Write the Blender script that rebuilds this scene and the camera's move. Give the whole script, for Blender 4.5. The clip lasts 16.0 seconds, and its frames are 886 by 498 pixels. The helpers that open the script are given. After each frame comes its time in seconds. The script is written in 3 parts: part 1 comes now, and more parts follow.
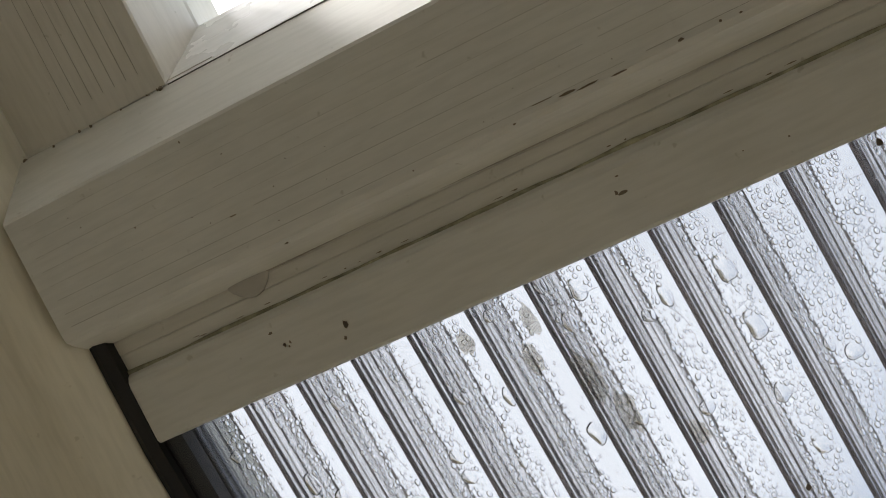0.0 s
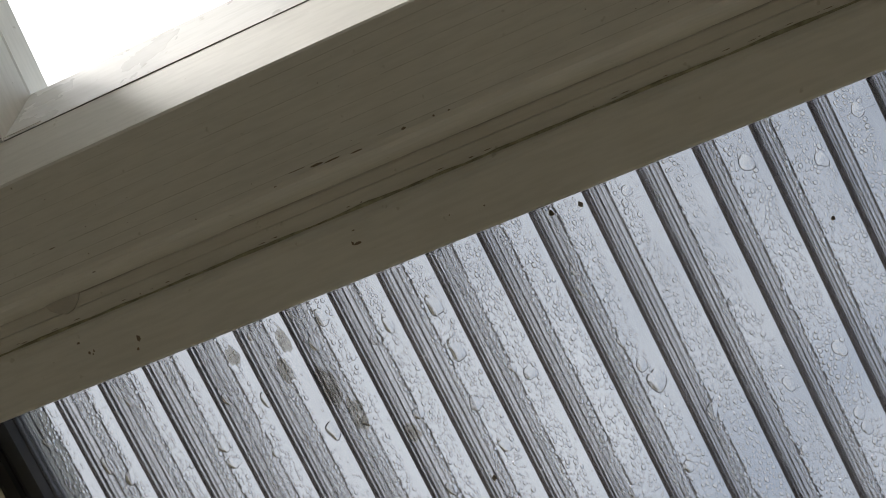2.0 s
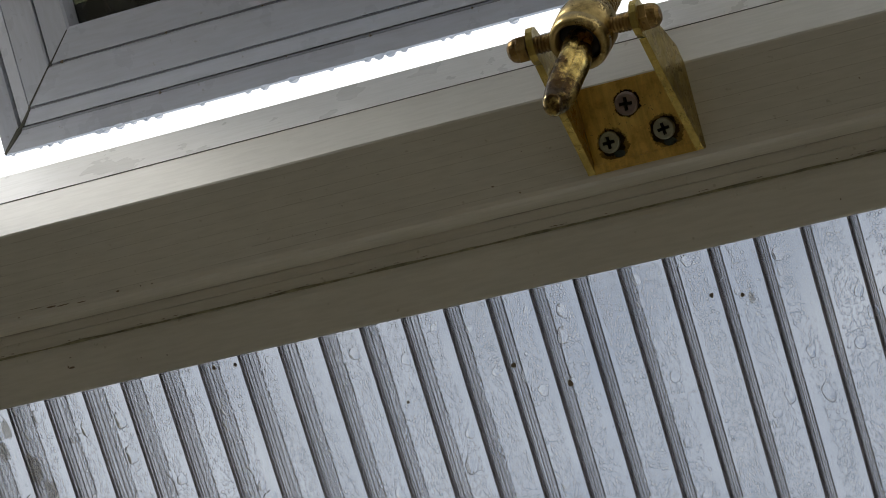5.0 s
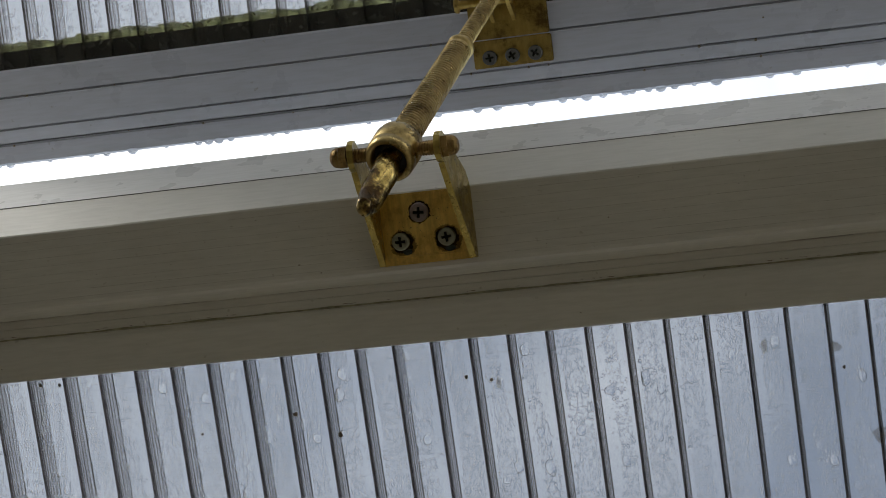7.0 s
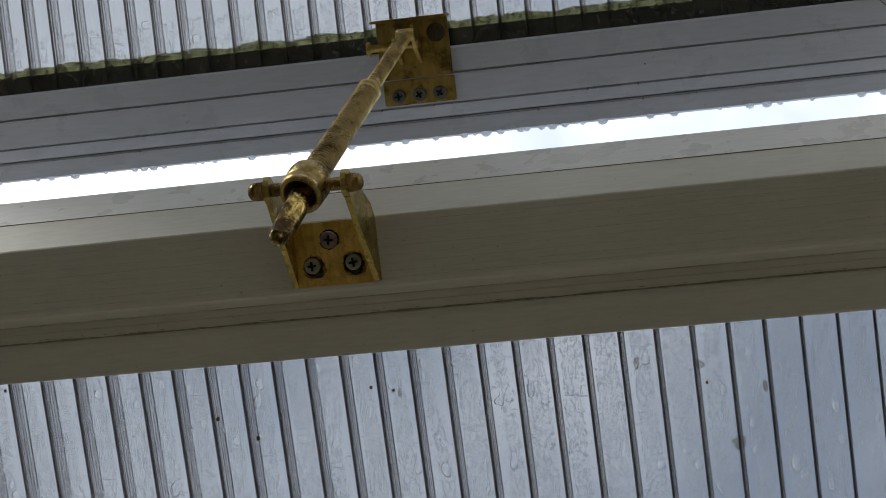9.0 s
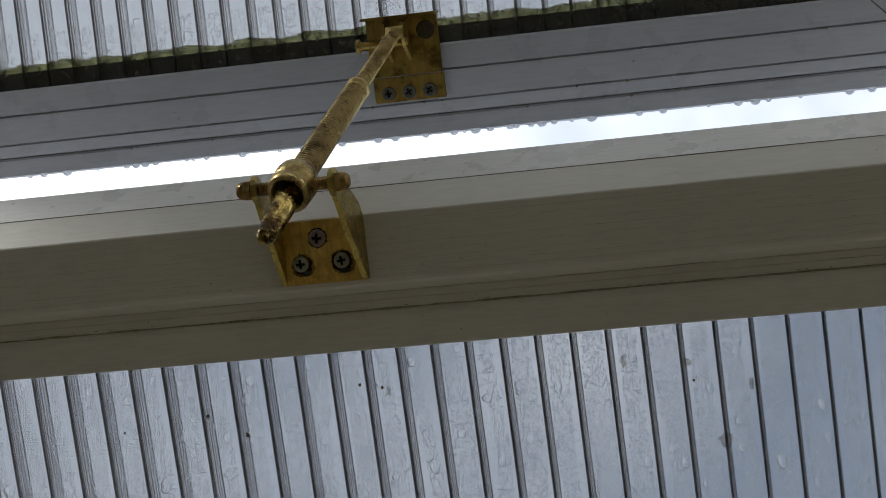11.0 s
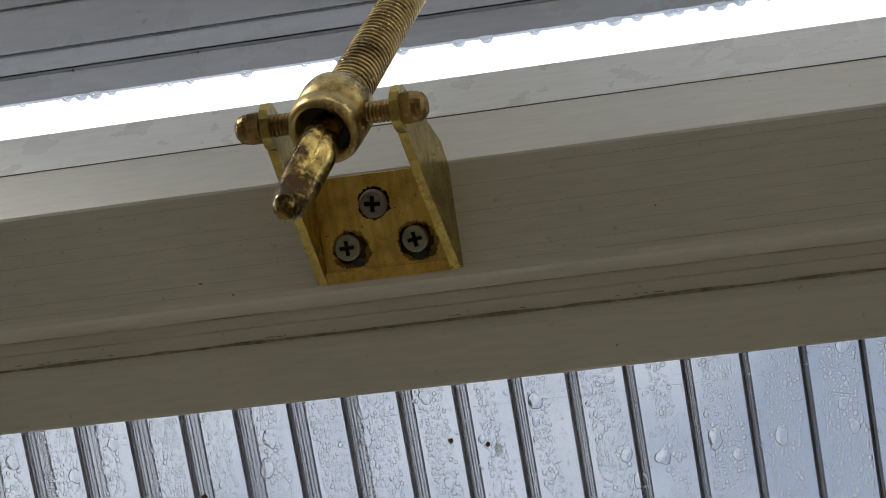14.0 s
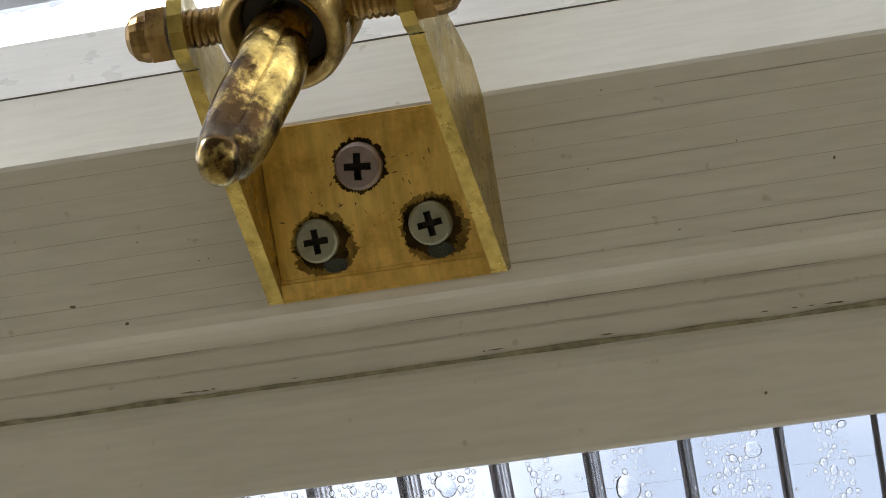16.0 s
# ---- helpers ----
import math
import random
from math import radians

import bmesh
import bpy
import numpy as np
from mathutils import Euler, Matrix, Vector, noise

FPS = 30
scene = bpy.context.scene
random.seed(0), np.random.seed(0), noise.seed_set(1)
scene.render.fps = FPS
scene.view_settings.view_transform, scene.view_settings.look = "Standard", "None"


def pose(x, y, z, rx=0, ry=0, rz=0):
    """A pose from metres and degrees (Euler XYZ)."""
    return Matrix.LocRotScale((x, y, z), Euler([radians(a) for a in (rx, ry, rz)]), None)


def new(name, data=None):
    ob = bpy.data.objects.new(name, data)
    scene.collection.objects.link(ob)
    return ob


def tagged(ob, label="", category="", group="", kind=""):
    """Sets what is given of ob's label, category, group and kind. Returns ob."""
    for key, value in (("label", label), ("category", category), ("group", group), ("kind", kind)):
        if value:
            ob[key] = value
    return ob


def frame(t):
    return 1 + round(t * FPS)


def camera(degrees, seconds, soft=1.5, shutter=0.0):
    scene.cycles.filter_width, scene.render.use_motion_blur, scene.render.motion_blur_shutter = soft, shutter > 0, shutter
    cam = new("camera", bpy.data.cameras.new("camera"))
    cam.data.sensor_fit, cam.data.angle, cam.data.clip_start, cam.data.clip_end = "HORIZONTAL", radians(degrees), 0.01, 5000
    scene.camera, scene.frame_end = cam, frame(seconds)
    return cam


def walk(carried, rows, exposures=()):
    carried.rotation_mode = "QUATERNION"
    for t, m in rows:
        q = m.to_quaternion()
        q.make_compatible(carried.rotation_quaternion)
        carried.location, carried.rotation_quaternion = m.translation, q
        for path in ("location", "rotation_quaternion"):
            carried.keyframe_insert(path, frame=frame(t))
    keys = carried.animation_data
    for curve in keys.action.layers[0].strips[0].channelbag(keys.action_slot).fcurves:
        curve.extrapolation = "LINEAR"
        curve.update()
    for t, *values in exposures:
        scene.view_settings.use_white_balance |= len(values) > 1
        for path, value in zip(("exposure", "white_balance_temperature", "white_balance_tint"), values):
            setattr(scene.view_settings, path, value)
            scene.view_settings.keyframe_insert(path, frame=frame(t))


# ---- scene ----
# ---- camera and walk ----
cam = camera(20.0, 16.0, soft=0.9)
# Roof axes: x along the transom, y down the slope, z out through the roof.
PITCH = 20.0
ROOF = pose(0, 0, 2.35, -PITCH, 0, 0)
PATH = [
    (0, -0.0033, 0.0038, -0.4626, 161.153, -24.613, 30.065),
    (0.5, 0.0162, 0.0014, -0.4965, 161.604, -23.618, 29.053),
    (1, 0.0396, -0.0039, -0.527, 161.886, -23.079, 28.535),
    (1.5, 0.0606, -0.0088, -0.5572, 161.896, -22.032, 27.694),
    (2, 0.0837, -0.0032, -0.5861, 163.376, -21.522, 26.381),
    (2.5, 0.1006, -0.0002, -0.622, 165.373, -20.831, 24.911),
    (3, 0.1254, -0.001, -0.656, 166.391, -20.612, 23.924),
    (3.5, 0.1561, -0.0213, -0.6911, 166.942, -20.121, 22.607),
    (4, 0.1818, -0.0324, -0.7331, 168.157, -19.547, 20.726),
    (4.5, 0.1968, -0.0287, -0.7721, 168.916, -18.649, 18.118),
    (5, 0.2143, -0.0295, -0.8106, 170.127, -17.916, 15.794),
    (5.2, 0.218, -0.0275, -0.8273, 170.916, -17.424, 14.675),
    (7.3, 0.2432, -0.0603, -1.0224, 174.192, -12.146, 6.97),
    (7.5, 0.2526, -0.0664, -1.0448, 173.971, -12.132, 7.01),
    (8, 0.2678, -0.0754, -1.0991, 173.644, -12.015, 6.976),
    (8.5, 0.2758, -0.0731, -1.1023, 173.644, -11.895, 6.836),
    (9, 0.2898, -0.0783, -1.0969, 173.733, -11.703, 6.587),
    (9.2, 0.3005, -0.0834, -1.0977, 173.679, -11.846, 6.206),
    (11.3, 0.3035, -0.0869, -1.097, 173.187, -12.044, 6.743),
    (11.5, 0.2972, -0.0789, -1.0852, 173.342, -11.902, 6.809),
    (12, 0.2763, -0.0753, -1.0034, 172.703, -12.166, 7.556),
    (12.5, 0.2491, -0.0724, -0.9166, 172.956, -12.503, 8.306),
    (13, 0.2223, -0.0612, -0.8262, 172.695, -12.92, 8.464),
    (13.5, 0.2051, -0.0568, -0.7447, 172.28, -13.207, 8.92),
    (14, 0.1725, -0.0565, -0.6639, 171.351, -12.155, 8.795),
    (14.5, 0.142, -0.0443, -0.5996, 172.067, -10.98, 9.55),
    (15, 0.1269, -0.0422, -0.5222, 170.684, -11.625, 9.647),
    (15.5, 0.1099, -0.0359, -0.4611, 170.585, -11.486, 9.837),
    (16, 0.0856, -0.0191, -0.4053, 172.297, -9.468, 9.588),
]
walk(cam, [(t, ROOF @ pose(*p)) for t, *p in PATH],
     exposures=[(0, 0.95, 6700, 11), (1.2, 0.62, 6750, 11), (2.5, 0.27, 6600, 10), (5.2, 0.17, 6450, 10), (9.2, -0.02, 6350, 9), (12, -0.08, 6400, 9), (13.2, 0.22, 6450, 10), (14.5, 0.78, 6450, 10), (15.5, 1.33, 6500, 11), (16, 1.60, 6500, 11)])

# ---- world and sun ----
world = bpy.data.worlds.new("sky")
scene.world = world
world.use_nodes = True
wt = world.node_tree
wt.nodes.clear()
SUN_EL, SUN_ROT = radians(36), radians(236)
BANK, BANK_FROM = (-1.6, -3.0, 0.0), -1.55


def build_world():
    n, l = wt.nodes, wt.links
    sky = n.new("ShaderNodeTexSky")
    sky.sky_type, sky.sun_disc, sky.sun_elevation, sky.sun_rotation = "NISHITA", False, SUN_EL, SUN_ROT
    sky.dust_density, sky.air_density = 2.0, 1.0
    gain = n.new("ShaderNodeMix")
    gain.data_type, gain.blend_type = "RGBA", "MULTIPLY"
    gain.inputs[0].default_value = 1.0
    gain.inputs[7].default_value = (0.20, 0.245, 0.258, 1)
    l.new(sky.outputs[0], gain.inputs[6])
    tc = n.new("ShaderNodeTexCoord")
    noi = n.new("ShaderNodeTexNoise")
    noi.inputs["Scale"].default_value, noi.inputs["Detail"].default_value = 8.0, 4.0
    l.new(tc.outputs["Generated"], noi.inputs["Vector"])
    # a cloud bank that thickens towards one side of the sky
    bank = n.new("ShaderNodeVectorMath")
    bank.operation = "DOT_PRODUCT"
    bank.inputs[1].default_value = BANK
    l.new(tc.outputs["Generated"], bank.inputs[0])
    puff = n.new("ShaderNodeMath")
    puff.operation, puff.inputs[1].default_value, puff.inputs[2].default_value = "MULTIPLY_ADD", 2.7, -1.35
    l.new(noi.outputs["Fac"], puff.inputs[0])
    both = n.new("ShaderNodeMath")
    l.new(bank.outputs["Value"], both.inputs[0])
    l.new(puff.outputs[0], both.inputs[1])
    ramp = n.new("ShaderNodeMapRange")
    ramp.inputs["From Min"].default_value, ramp.inputs["From Max"].default_value = BANK_FROM, BANK_FROM + 1.0
    ramp.inputs["To Min"].default_value = 0.40
    l.new(both.outputs[0], ramp.inputs["Value"])
    mix = n.new("ShaderNodeMix")
    mix.data_type = "RGBA"
    mix.inputs[7].default_value = (1.54, 1.55, 1.58, 1)
    l.new(ramp.outputs[0], mix.inputs[0])
    l.new(gain.outputs[2], mix.inputs[6])
    bg = n.new("ShaderNodeBackground")
    out = n.new("ShaderNodeOutputWorld")
    l.new(mix.outputs[2], bg.inputs[0])
    l.new(bg.outputs[0], out.inputs[0])


build_world()
sun_data = bpy.data.lights.new("sun", "SUN")
sun_data.energy, sun_data.angle, sun_data.color = 2.7, radians(16), (1.0, 0.985, 0.955)
sun = new("sun", sun_data)
sun.rotation_euler = Euler((radians(90) - SUN_EL, 0, radians(180) - SUN_ROT))


# ---- materials ----
def material(name):
    m = bpy.data.materials.new(name)
    m.use_nodes = True
    nt = m.node_tree
    return m, nt, nt.nodes["Principled BSDF"]


def ramp_node(nt, fac, stops):
    r = nt.nodes.new("ShaderNodeValToRGB")
    while len(r.color_ramp.elements) < len(stops):
        r.color_ramp.elements.new(0.5)
    for e, (p, c) in zip(r.color_ramp.elements, stops):
        e.position, e.color = p, (*c, 1)
    nt.links.new(fac, r.inputs[0])
    return r.outputs[0]


def noise_node(nt, scale, detail=4.0, rough=0.55, stretch=(1, 1, 1), vary=False):
    tc = nt.nodes.new("ShaderNodeTexCoord")
    mp = nt.nodes.new("ShaderNodeMapping")
    mp.inputs["Scale"].default_value = stretch
    if vary:
        info = nt.nodes.new("ShaderNodeObjectInfo")
        nt.links.new(info.outputs["Random"], mp.inputs["Location"])
    no = nt.nodes.new("ShaderNodeTexNoise")
    no.inputs["Scale"].default_value, no.inputs["Detail"].default_value, no.inputs["Roughness"].default_value = scale, detail, rough
    nt.links.new(tc.outputs["Object"], mp.inputs[0])
    nt.links.new(mp.outputs[0], no.inputs["Vector"])
    return no.outputs["Fac"]


def mul(nt, a, b, fac=1.0, kind="MULTIPLY"):
    x = nt.nodes.new("ShaderNodeMix")
    x.data_type, x.blend_type = "RGBA", kind
    x.inputs[0].default_value = fac
    nt.links.new(a, x.inputs[6])
    nt.links.new(b, x.inputs[7])
    return x.outputs[2]


def bump(nt, b, height, strength=0.3, dist=0.0005):
    bn = nt.nodes.new("ShaderNodeBump")
    bn.inputs["Strength"].default_value, bn.inputs["Distance"].default_value = strength, dist
    nt.links.new(height, bn.inputs["Height"])
    nt.links.new(bn.outputs[0], b.inputs["Normal"])


def plastic(name, col, dirt=(0.45, 0.40, 0.28), rough=0.36, stretch=(0.12, 1, 1), amount=0.5):
    """Weathered window plastic: faint drawn grain, blotches and specks of dirt."""
    m, nt, b = material(name)
    big = ramp_node(nt, noise_node(nt, 14, 5), [(0.3, tuple(0.90 * c for c in col)), (0.7, col)])
    grain = ramp_node(nt, noise_node(nt, 700, 3, 0.5, stretch), [(0.35, (0.93, 0.93, 0.92)), (0.6, (1, 1, 1))])
    col_out = mul(nt, big, grain)
    speck = ramp_node(nt, noise_node(nt, 260, 2, 0.6), [(0.70, (1, 1, 1)), (0.76, dirt)])
    col_out = mul(nt, col_out, speck, amount)
    nt.links.new(col_out, b.inputs["Base Color"])
    rr = ramp_node(nt, noise_node(nt, 60, 4), [(0.3, (rough - 0.08,) * 3), (0.7, (rough + 0.14,) * 3)])
    nt.links.new(rr, b.inputs["Roughness"])
    bump(nt, b, noise_node(nt, 900, 3, 0.5, stretch), 0.12, 0.0002)
    return m


def brass(name, col=(0.80, 0.55, 0.15), dark=(0.36, 0.22, 0.06), rough=0.26, tarnish=0.5, low=0.36):
    m, nt, b = material(name)
    a = ramp_node(nt, noise_node(nt, 90, 8, 0.7), [(low, dark), (tarnish, col), (0.85, tuple(min(1, 1.25 * c) for c in col))])
    sc = ramp_node(nt, noise_node(nt, 500, 4, 0.6, (1, 0.15, 1)), [(0.3, (0.75, 0.74, 0.7)), (0.6, (1, 1, 1))])
    nt.links.new(mul(nt, a, sc), b.inputs["Base Color"])
    b.inputs["Metallic"].default_value = 1.0
    rr = ramp_node(nt, noise_node(nt, 160, 6, 0.65), [(0.3, (rough + 0.28,) * 3), (0.62, (rough,) * 3)])
    nt.links.new(rr, b.inputs["Roughness"])
    bump(nt, b, noise_node(nt, 420, 6, 0.65), 0.3, 0.0003)
    return m


def plain(name, col, rough=0.6, metal=0.0, var=0.25, scale=60, bumps=0.2):
    m, nt, b = material(name)
    c = ramp_node(nt, noise_node(nt, scale, 6, 0.6), [(0.3, tuple((1 - var) * v for v in col)), (0.7, col)])
    nt.links.new(c, b.inputs["Base Color"])
    b.inputs["Roughness"].default_value, b.inputs["Metallic"].default_value = rough, metal
    bump(nt, b, noise_node(nt, scale * 6, 4), bumps, 0.0003)
    return m


def clear_plastic(name, tint, body, body_col, streak=None, gloss=0.06, rough=0.08):
    """Thin clear plastic wall: mostly see-through, a little milky body, a glossy skin."""
    m = bpy.data.materials.new(name)
    m.use_nodes = True
    nt = m.node_tree
    nt.nodes.clear()
    tr = nt.nodes.new("ShaderNodeBsdfTransparent")
    tr.inputs[0].default_value = (*tint, 1)
    df = nt.nodes.new("ShaderNodeBsdfDiffuse")
    tl = nt.nodes.new("ShaderNodeBsdfTranslucent")
    df.inputs[0].default_value = tl.inputs[0].default_value = (*body_col, 1)
    gl = nt.nodes.new("ShaderNodeBsdfGlossy")
    gl.inputs["Roughness"].default_value = rough
    m1 = nt.nodes.new("ShaderNodeMixShader")
    m1.inputs[0].default_value = 0.5
    m2 = nt.nodes.new("ShaderNodeMixShader")
    m3 = nt.nodes.new("ShaderNodeMixShader")
    m3.inputs[0].default_value = gloss
    nt.links.new(df.outputs[0], m1.inputs[1])
    nt.links.new(tl.outputs[0], m1.inputs[2])
    if streak:
        s = ramp_node(nt, noise_node(nt, streak[0], 5, 0.6, streak[1], True), [(streak[2], (body[0],) * 3), (streak[3], (body[1],) * 3)])
        nt.links.new(s, m2.inputs[0])
    else:
        m2.inputs[0].default_value = body[0]
    nt.links.new(tr.outputs[0], m2.inputs[1])
    nt.links.new(m1.outputs[0], m2.inputs[2])
    nt.links.new(m2.outputs[0], m3.inputs[1])
    nt.links.new(gl.outputs[0], m3.inputs[2])
    out = nt.nodes.new("ShaderNodeOutputMaterial")
    nt.links.new(m3.outputs[0], out.inputs[0])
    return m


M_BEAM = plastic("beam_plastic", (0.74, 0.715, 0.635), amount=0.35)
M_FRAME = plastic("frame_plastic", (0.80, 0.79, 0.75), rough=0.28, amount=0.25)
M_JAMB = plastic("jamb_plastic", (0.76, 0.72, 0.63), stretch=(1, 0.12, 1), amount=0.5)
M_RAFTER = plastic("rafter_plastic", (0.76, 0.70, 0.55), stretch=(1, 0.12, 1), amount=0.3)
# white sash plastic; the blue-grey shade of its underside is in the colour
M_SASH = plastic("sash_plastic_blue_shade", (0.57, 0.585, 0.665), rough=0.3, amount=0.4)
M_SASH_SIDE = plastic("sash_side_plastic_blue_shade", (0.57, 0.585, 0.665), rough=0.3, stretch=(1, 0.12, 1), amount=0.4)
M_GROOVE = plain("groove_grime", (0.10, 0.095, 0.08), 0.8)
M_JOINT = plain("joint_grime", (0.17, 0.16, 0.14), 0.8)
M_SASH_GAP = plain("sash_joint", (0.26, 0.265, 0.30), 0.6)
M_LINE = plain("drawn_line_grime", (0.46, 0.42, 0.34), 0.7)
M_ALGAE = plain("green_grime", (0.50, 0.47, 0.31), 0.85, 0, 0.6, 300, 0.6)
M_RUBBER = plain("black_rubber", (0.012, 0.012, 0.012), 0.5)
M_EDGE = plain("dark_edge_tape", (0.05, 0.052, 0.055), 0.35)
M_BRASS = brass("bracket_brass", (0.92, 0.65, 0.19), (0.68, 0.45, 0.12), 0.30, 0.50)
M_BRASS_C = brass("collar_brass", (0.50, 0.37, 0.15), (0.20, 0.14, 0.05), 0.24, 0.5)
# one brass with the plate; the flanges' dimmer reflections are put into this colour
M_BRASS_F = brass("flange_brass_shaded", (0.46, 0.35, 0.10), (0.30, 0.22, 0.06), 0.22, 0.5)
M_BRASS_N = brass("nut_brass", (0.34, 0.22, 0.08), (0.13, 0.075, 0.03), 0.26, 0.5)
M_BRASS_U = brass("dull_brass", (0.44, 0.32, 0.10), (0.18, 0.12, 0.04), 0.34, 0.5)
M_BRASS_T = brass("thread_brass", (0.46, 0.34, 0.14), (0.17, 0.11, 0.04), 0.22, 0.5)
M_BRASS_E = brass("eye_brass", (0.60, 0.44, 0.14), (0.06, 0.034, 0.012), 0.14, 0.58, 0.45)
M_STEEL = plain("screw_steel", (0.40, 0.41, 0.31), 0.42, 0.85, 0.3, 300, 0.3)
M_STEEL_P = plain("plated_screw_steel", (0.35, 0.29, 0.28), 0.42, 0.85, 0.25, 300, 0.3)
M_DARKSCREW = plain("dark_screw_steel", (0.17, 0.17, 0.165), 0.45, 0.8)
# near-black of the sunk screw crosses and the collar's inner ring
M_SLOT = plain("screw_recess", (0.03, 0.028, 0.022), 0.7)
# dark brown of the plate's nicks and of the painted shade in the screw hole
M_NICK_HOLE = plain("brown_tarnish", (0.085, 0.058, 0.026), 0.55, 0.2, 0.7, 700, 0.8)
M_TARN = brass("dark_tarnish", (0.20, 0.14, 0.05), (0.035, 0.026, 0.014), 0.45, 0.62)
M_TARN_S = brass("brown_tarnish_film", (0.66, 0.45, 0.13), (0.26, 0.17, 0.05), 0.36, 0.60)
M_SPECK = plain("brown_speck", (0.26, 0.20, 0.13), 0.7)
M_VERD = plain("verdigris", (0.15, 0.18, 0.14), 0.75, 0, 0.5, 600, 0.8)
M_SKIN = clear_plastic("sheet_skin", (0.563, 0.582, 0.607), (0.03, 0.13), (0.62, 0.64, 0.66), (40, (1, 0.25, 1), 0.4, 0.75), 0.05, 0.12)
# clear ribs: darkness from inner reflection and refraction is put into these colours
M_WEB = clear_plastic("sheet_web", (0.955, 0.945, 0.94), (0.02, 0.34), (0.54, 0.53, 0.52), (900, (1, 0.004, 1), 0.42, 0.62), 0.08, 0.2)
M_BEAD = clear_plastic("fillet_refraction", (0.46, 0.425, 0.415), (0.20, 0.50), (0.20, 0.19, 0.185), (120, (1, 0.1, 1), 0.3, 0.7), 0.05, 0.2)
M_FAINT = clear_plastic("faint_fillet_refraction", (0.80, 0.79, 0.78), (0.08, 0.40), (0.42, 0.41, 0.40), (120, (1, 0.1, 1), 0.3, 0.7), 0.05, 0.2)
M_SOIL = clear_plastic("soiled_film", (0.25, 0.24, 0.20), (0.35, 0.85), (0.05, 0.045, 0.035), (250, (1, 1, 1), 0.3, 0.7), 0.02, 0.4)
M_DIRTF = clear_plastic("dirt_film", (0.86, 0.84, 0.80), (0.0, 0.30), (0.20, 0.18, 0.13), (500, (1, 1, 1), 0.35, 0.7), 0.02, 0.4)
M_MOSS = clear_plastic("moss_film", (0.66, 0.66, 0.44), (0.05, 0.75), (0.14, 0.13, 0.05), (320, (1, 1, 1), 0.35, 0.68), 0.02, 0.4)
M_FLOOR = plain("floor_boards", (0.45, 0.375, 0.27), 0.5, 0, 0.3, 5)
M_WALL = plain("wall_paint", (0.70, 0.635, 0.515), 0.8, 0, 0.1, 8)


def water_material(name, ior):
    m, nt, b = material(name)
    b.inputs["Base Color"].default_value = (1, 1, 1, 1)
    b.inputs["Roughness"].default_value = 0.02
    b.inputs["IOR"].default_value = ior
    b.inputs["Transmission Weight"].default_value = 1.0
    return m


M_WATER = water_material("water", 1.33)
M_DEW = water_material("dew", 1.33)


# ---- building helpers ----
BASE = {}


def thing(name, base, label, category, group="", kind=""):
    e = new(name)
    e.matrix_basis = ROOF @ Matrix.Translation(base)
    BASE[e] = Vector(base)
    e.empty_display_size = 0.02
    return tagged(e, label, category, group, kind)


def mesh_of(name, bm, mat, smooth=False):
    bmesh.ops.recalc_face_normals(bm, faces=bm.faces)
    me = bpy.data.meshes.new(name)
    bm.to_mesh(me)
    bm.free()
    for m in (mat if isinstance(mat, (list, tuple)) else [mat]):
        me.materials.append(m)
    if smooth:
        for p in me.polygons:
            p.use_smooth = True
    return me


def part(name, bm, mat, parent, label="", smooth=False):
    """One mesh under a thing or under a part; vertices are given in roof axes."""
    base = BASE[parent]
    bmesh.ops.translate(bm, verts=bm.verts, vec=-base)
    ob = new(name, mesh_of(name, bm, mat, smooth))
    ob.parent = parent
    BASE[ob] = base
    return tagged(ob, label)


def structure(name, bm, mat, label, category, smooth=False, kind="structure"):
    ob = new(name, mesh_of(name, bm, mat, smooth))
    ob.matrix_basis = ROOF
    BASE[ob] = Vector((0, 0, 0))
    return tagged(ob, label, category, "", kind)


def box(bm, x0, x1, y0, y1, z0, z1, bev=0.0):
    r = bmesh.ops.create_cube(bm, size=1)
    vs = r["verts"]
    for v in vs:
        v.co = Vector((x0 + (v.co.x + 0.5) * (x1 - x0), y0 + (v.co.y + 0.5) * (y1 - y0), z0 + (v.co.z + 0.5) * (z1 - z0)))
    if bev:
        es = list({e for v in vs for e in v.link_edges})
        bmesh.ops.bevel(bm, geom=es, offset=bev, segments=2, affect="EDGES")
    return bm


def loft(bm, rings, closed=True, caps=True):
    """Join rows of points (lists of the same length) to one skin."""
    vv = [[bm.verts.new(p) for p in r] for r in rings]
    n = len(vv[0])
    for a, b in zip(vv, vv[1:]):
        for i in range(n if closed else n - 1):
            j = (i + 1) % n
            bm.faces.new((a[i], a[j], b[j], b[i]))
    if caps and closed:
        bm.faces.new(vv[0])
        bm.faces.new(vv[-1][::-1])
    return bm


def along_x(prof, x0, x1, steps=1, wob=0.0, seed=0):
    """A closed (y, z) outline drawn out along x, with a slight hand-made wobble."""
    bm = bmesh.new()
    rings = []
    for i in range(steps + 1):
        x = x0 + (x1 - x0) * i / steps
        rings.append([(x, y + wob * noise.noise((x * 9, k * 3.1, seed)), z + wob * noise.noise((x * 11, k * 2.3, seed + 7))) for k, (y, z) in enumerate(prof)])
    return loft(bm, rings)


def along_y(prof, y0, y1):
    bm = bmesh.new()
    return loft(bm, [[(x, y, z) for x, z in prof] for y in (y0, y1)])


def axes_for(d):
    d = Vector(d).normalized()
    u = d.cross(Vector((1, 0, 0)))
    if u.length < 0.2:
        u = d.cross(Vector((0, 1, 0)))
    u.normalize()
    return d, u, d.cross(u)


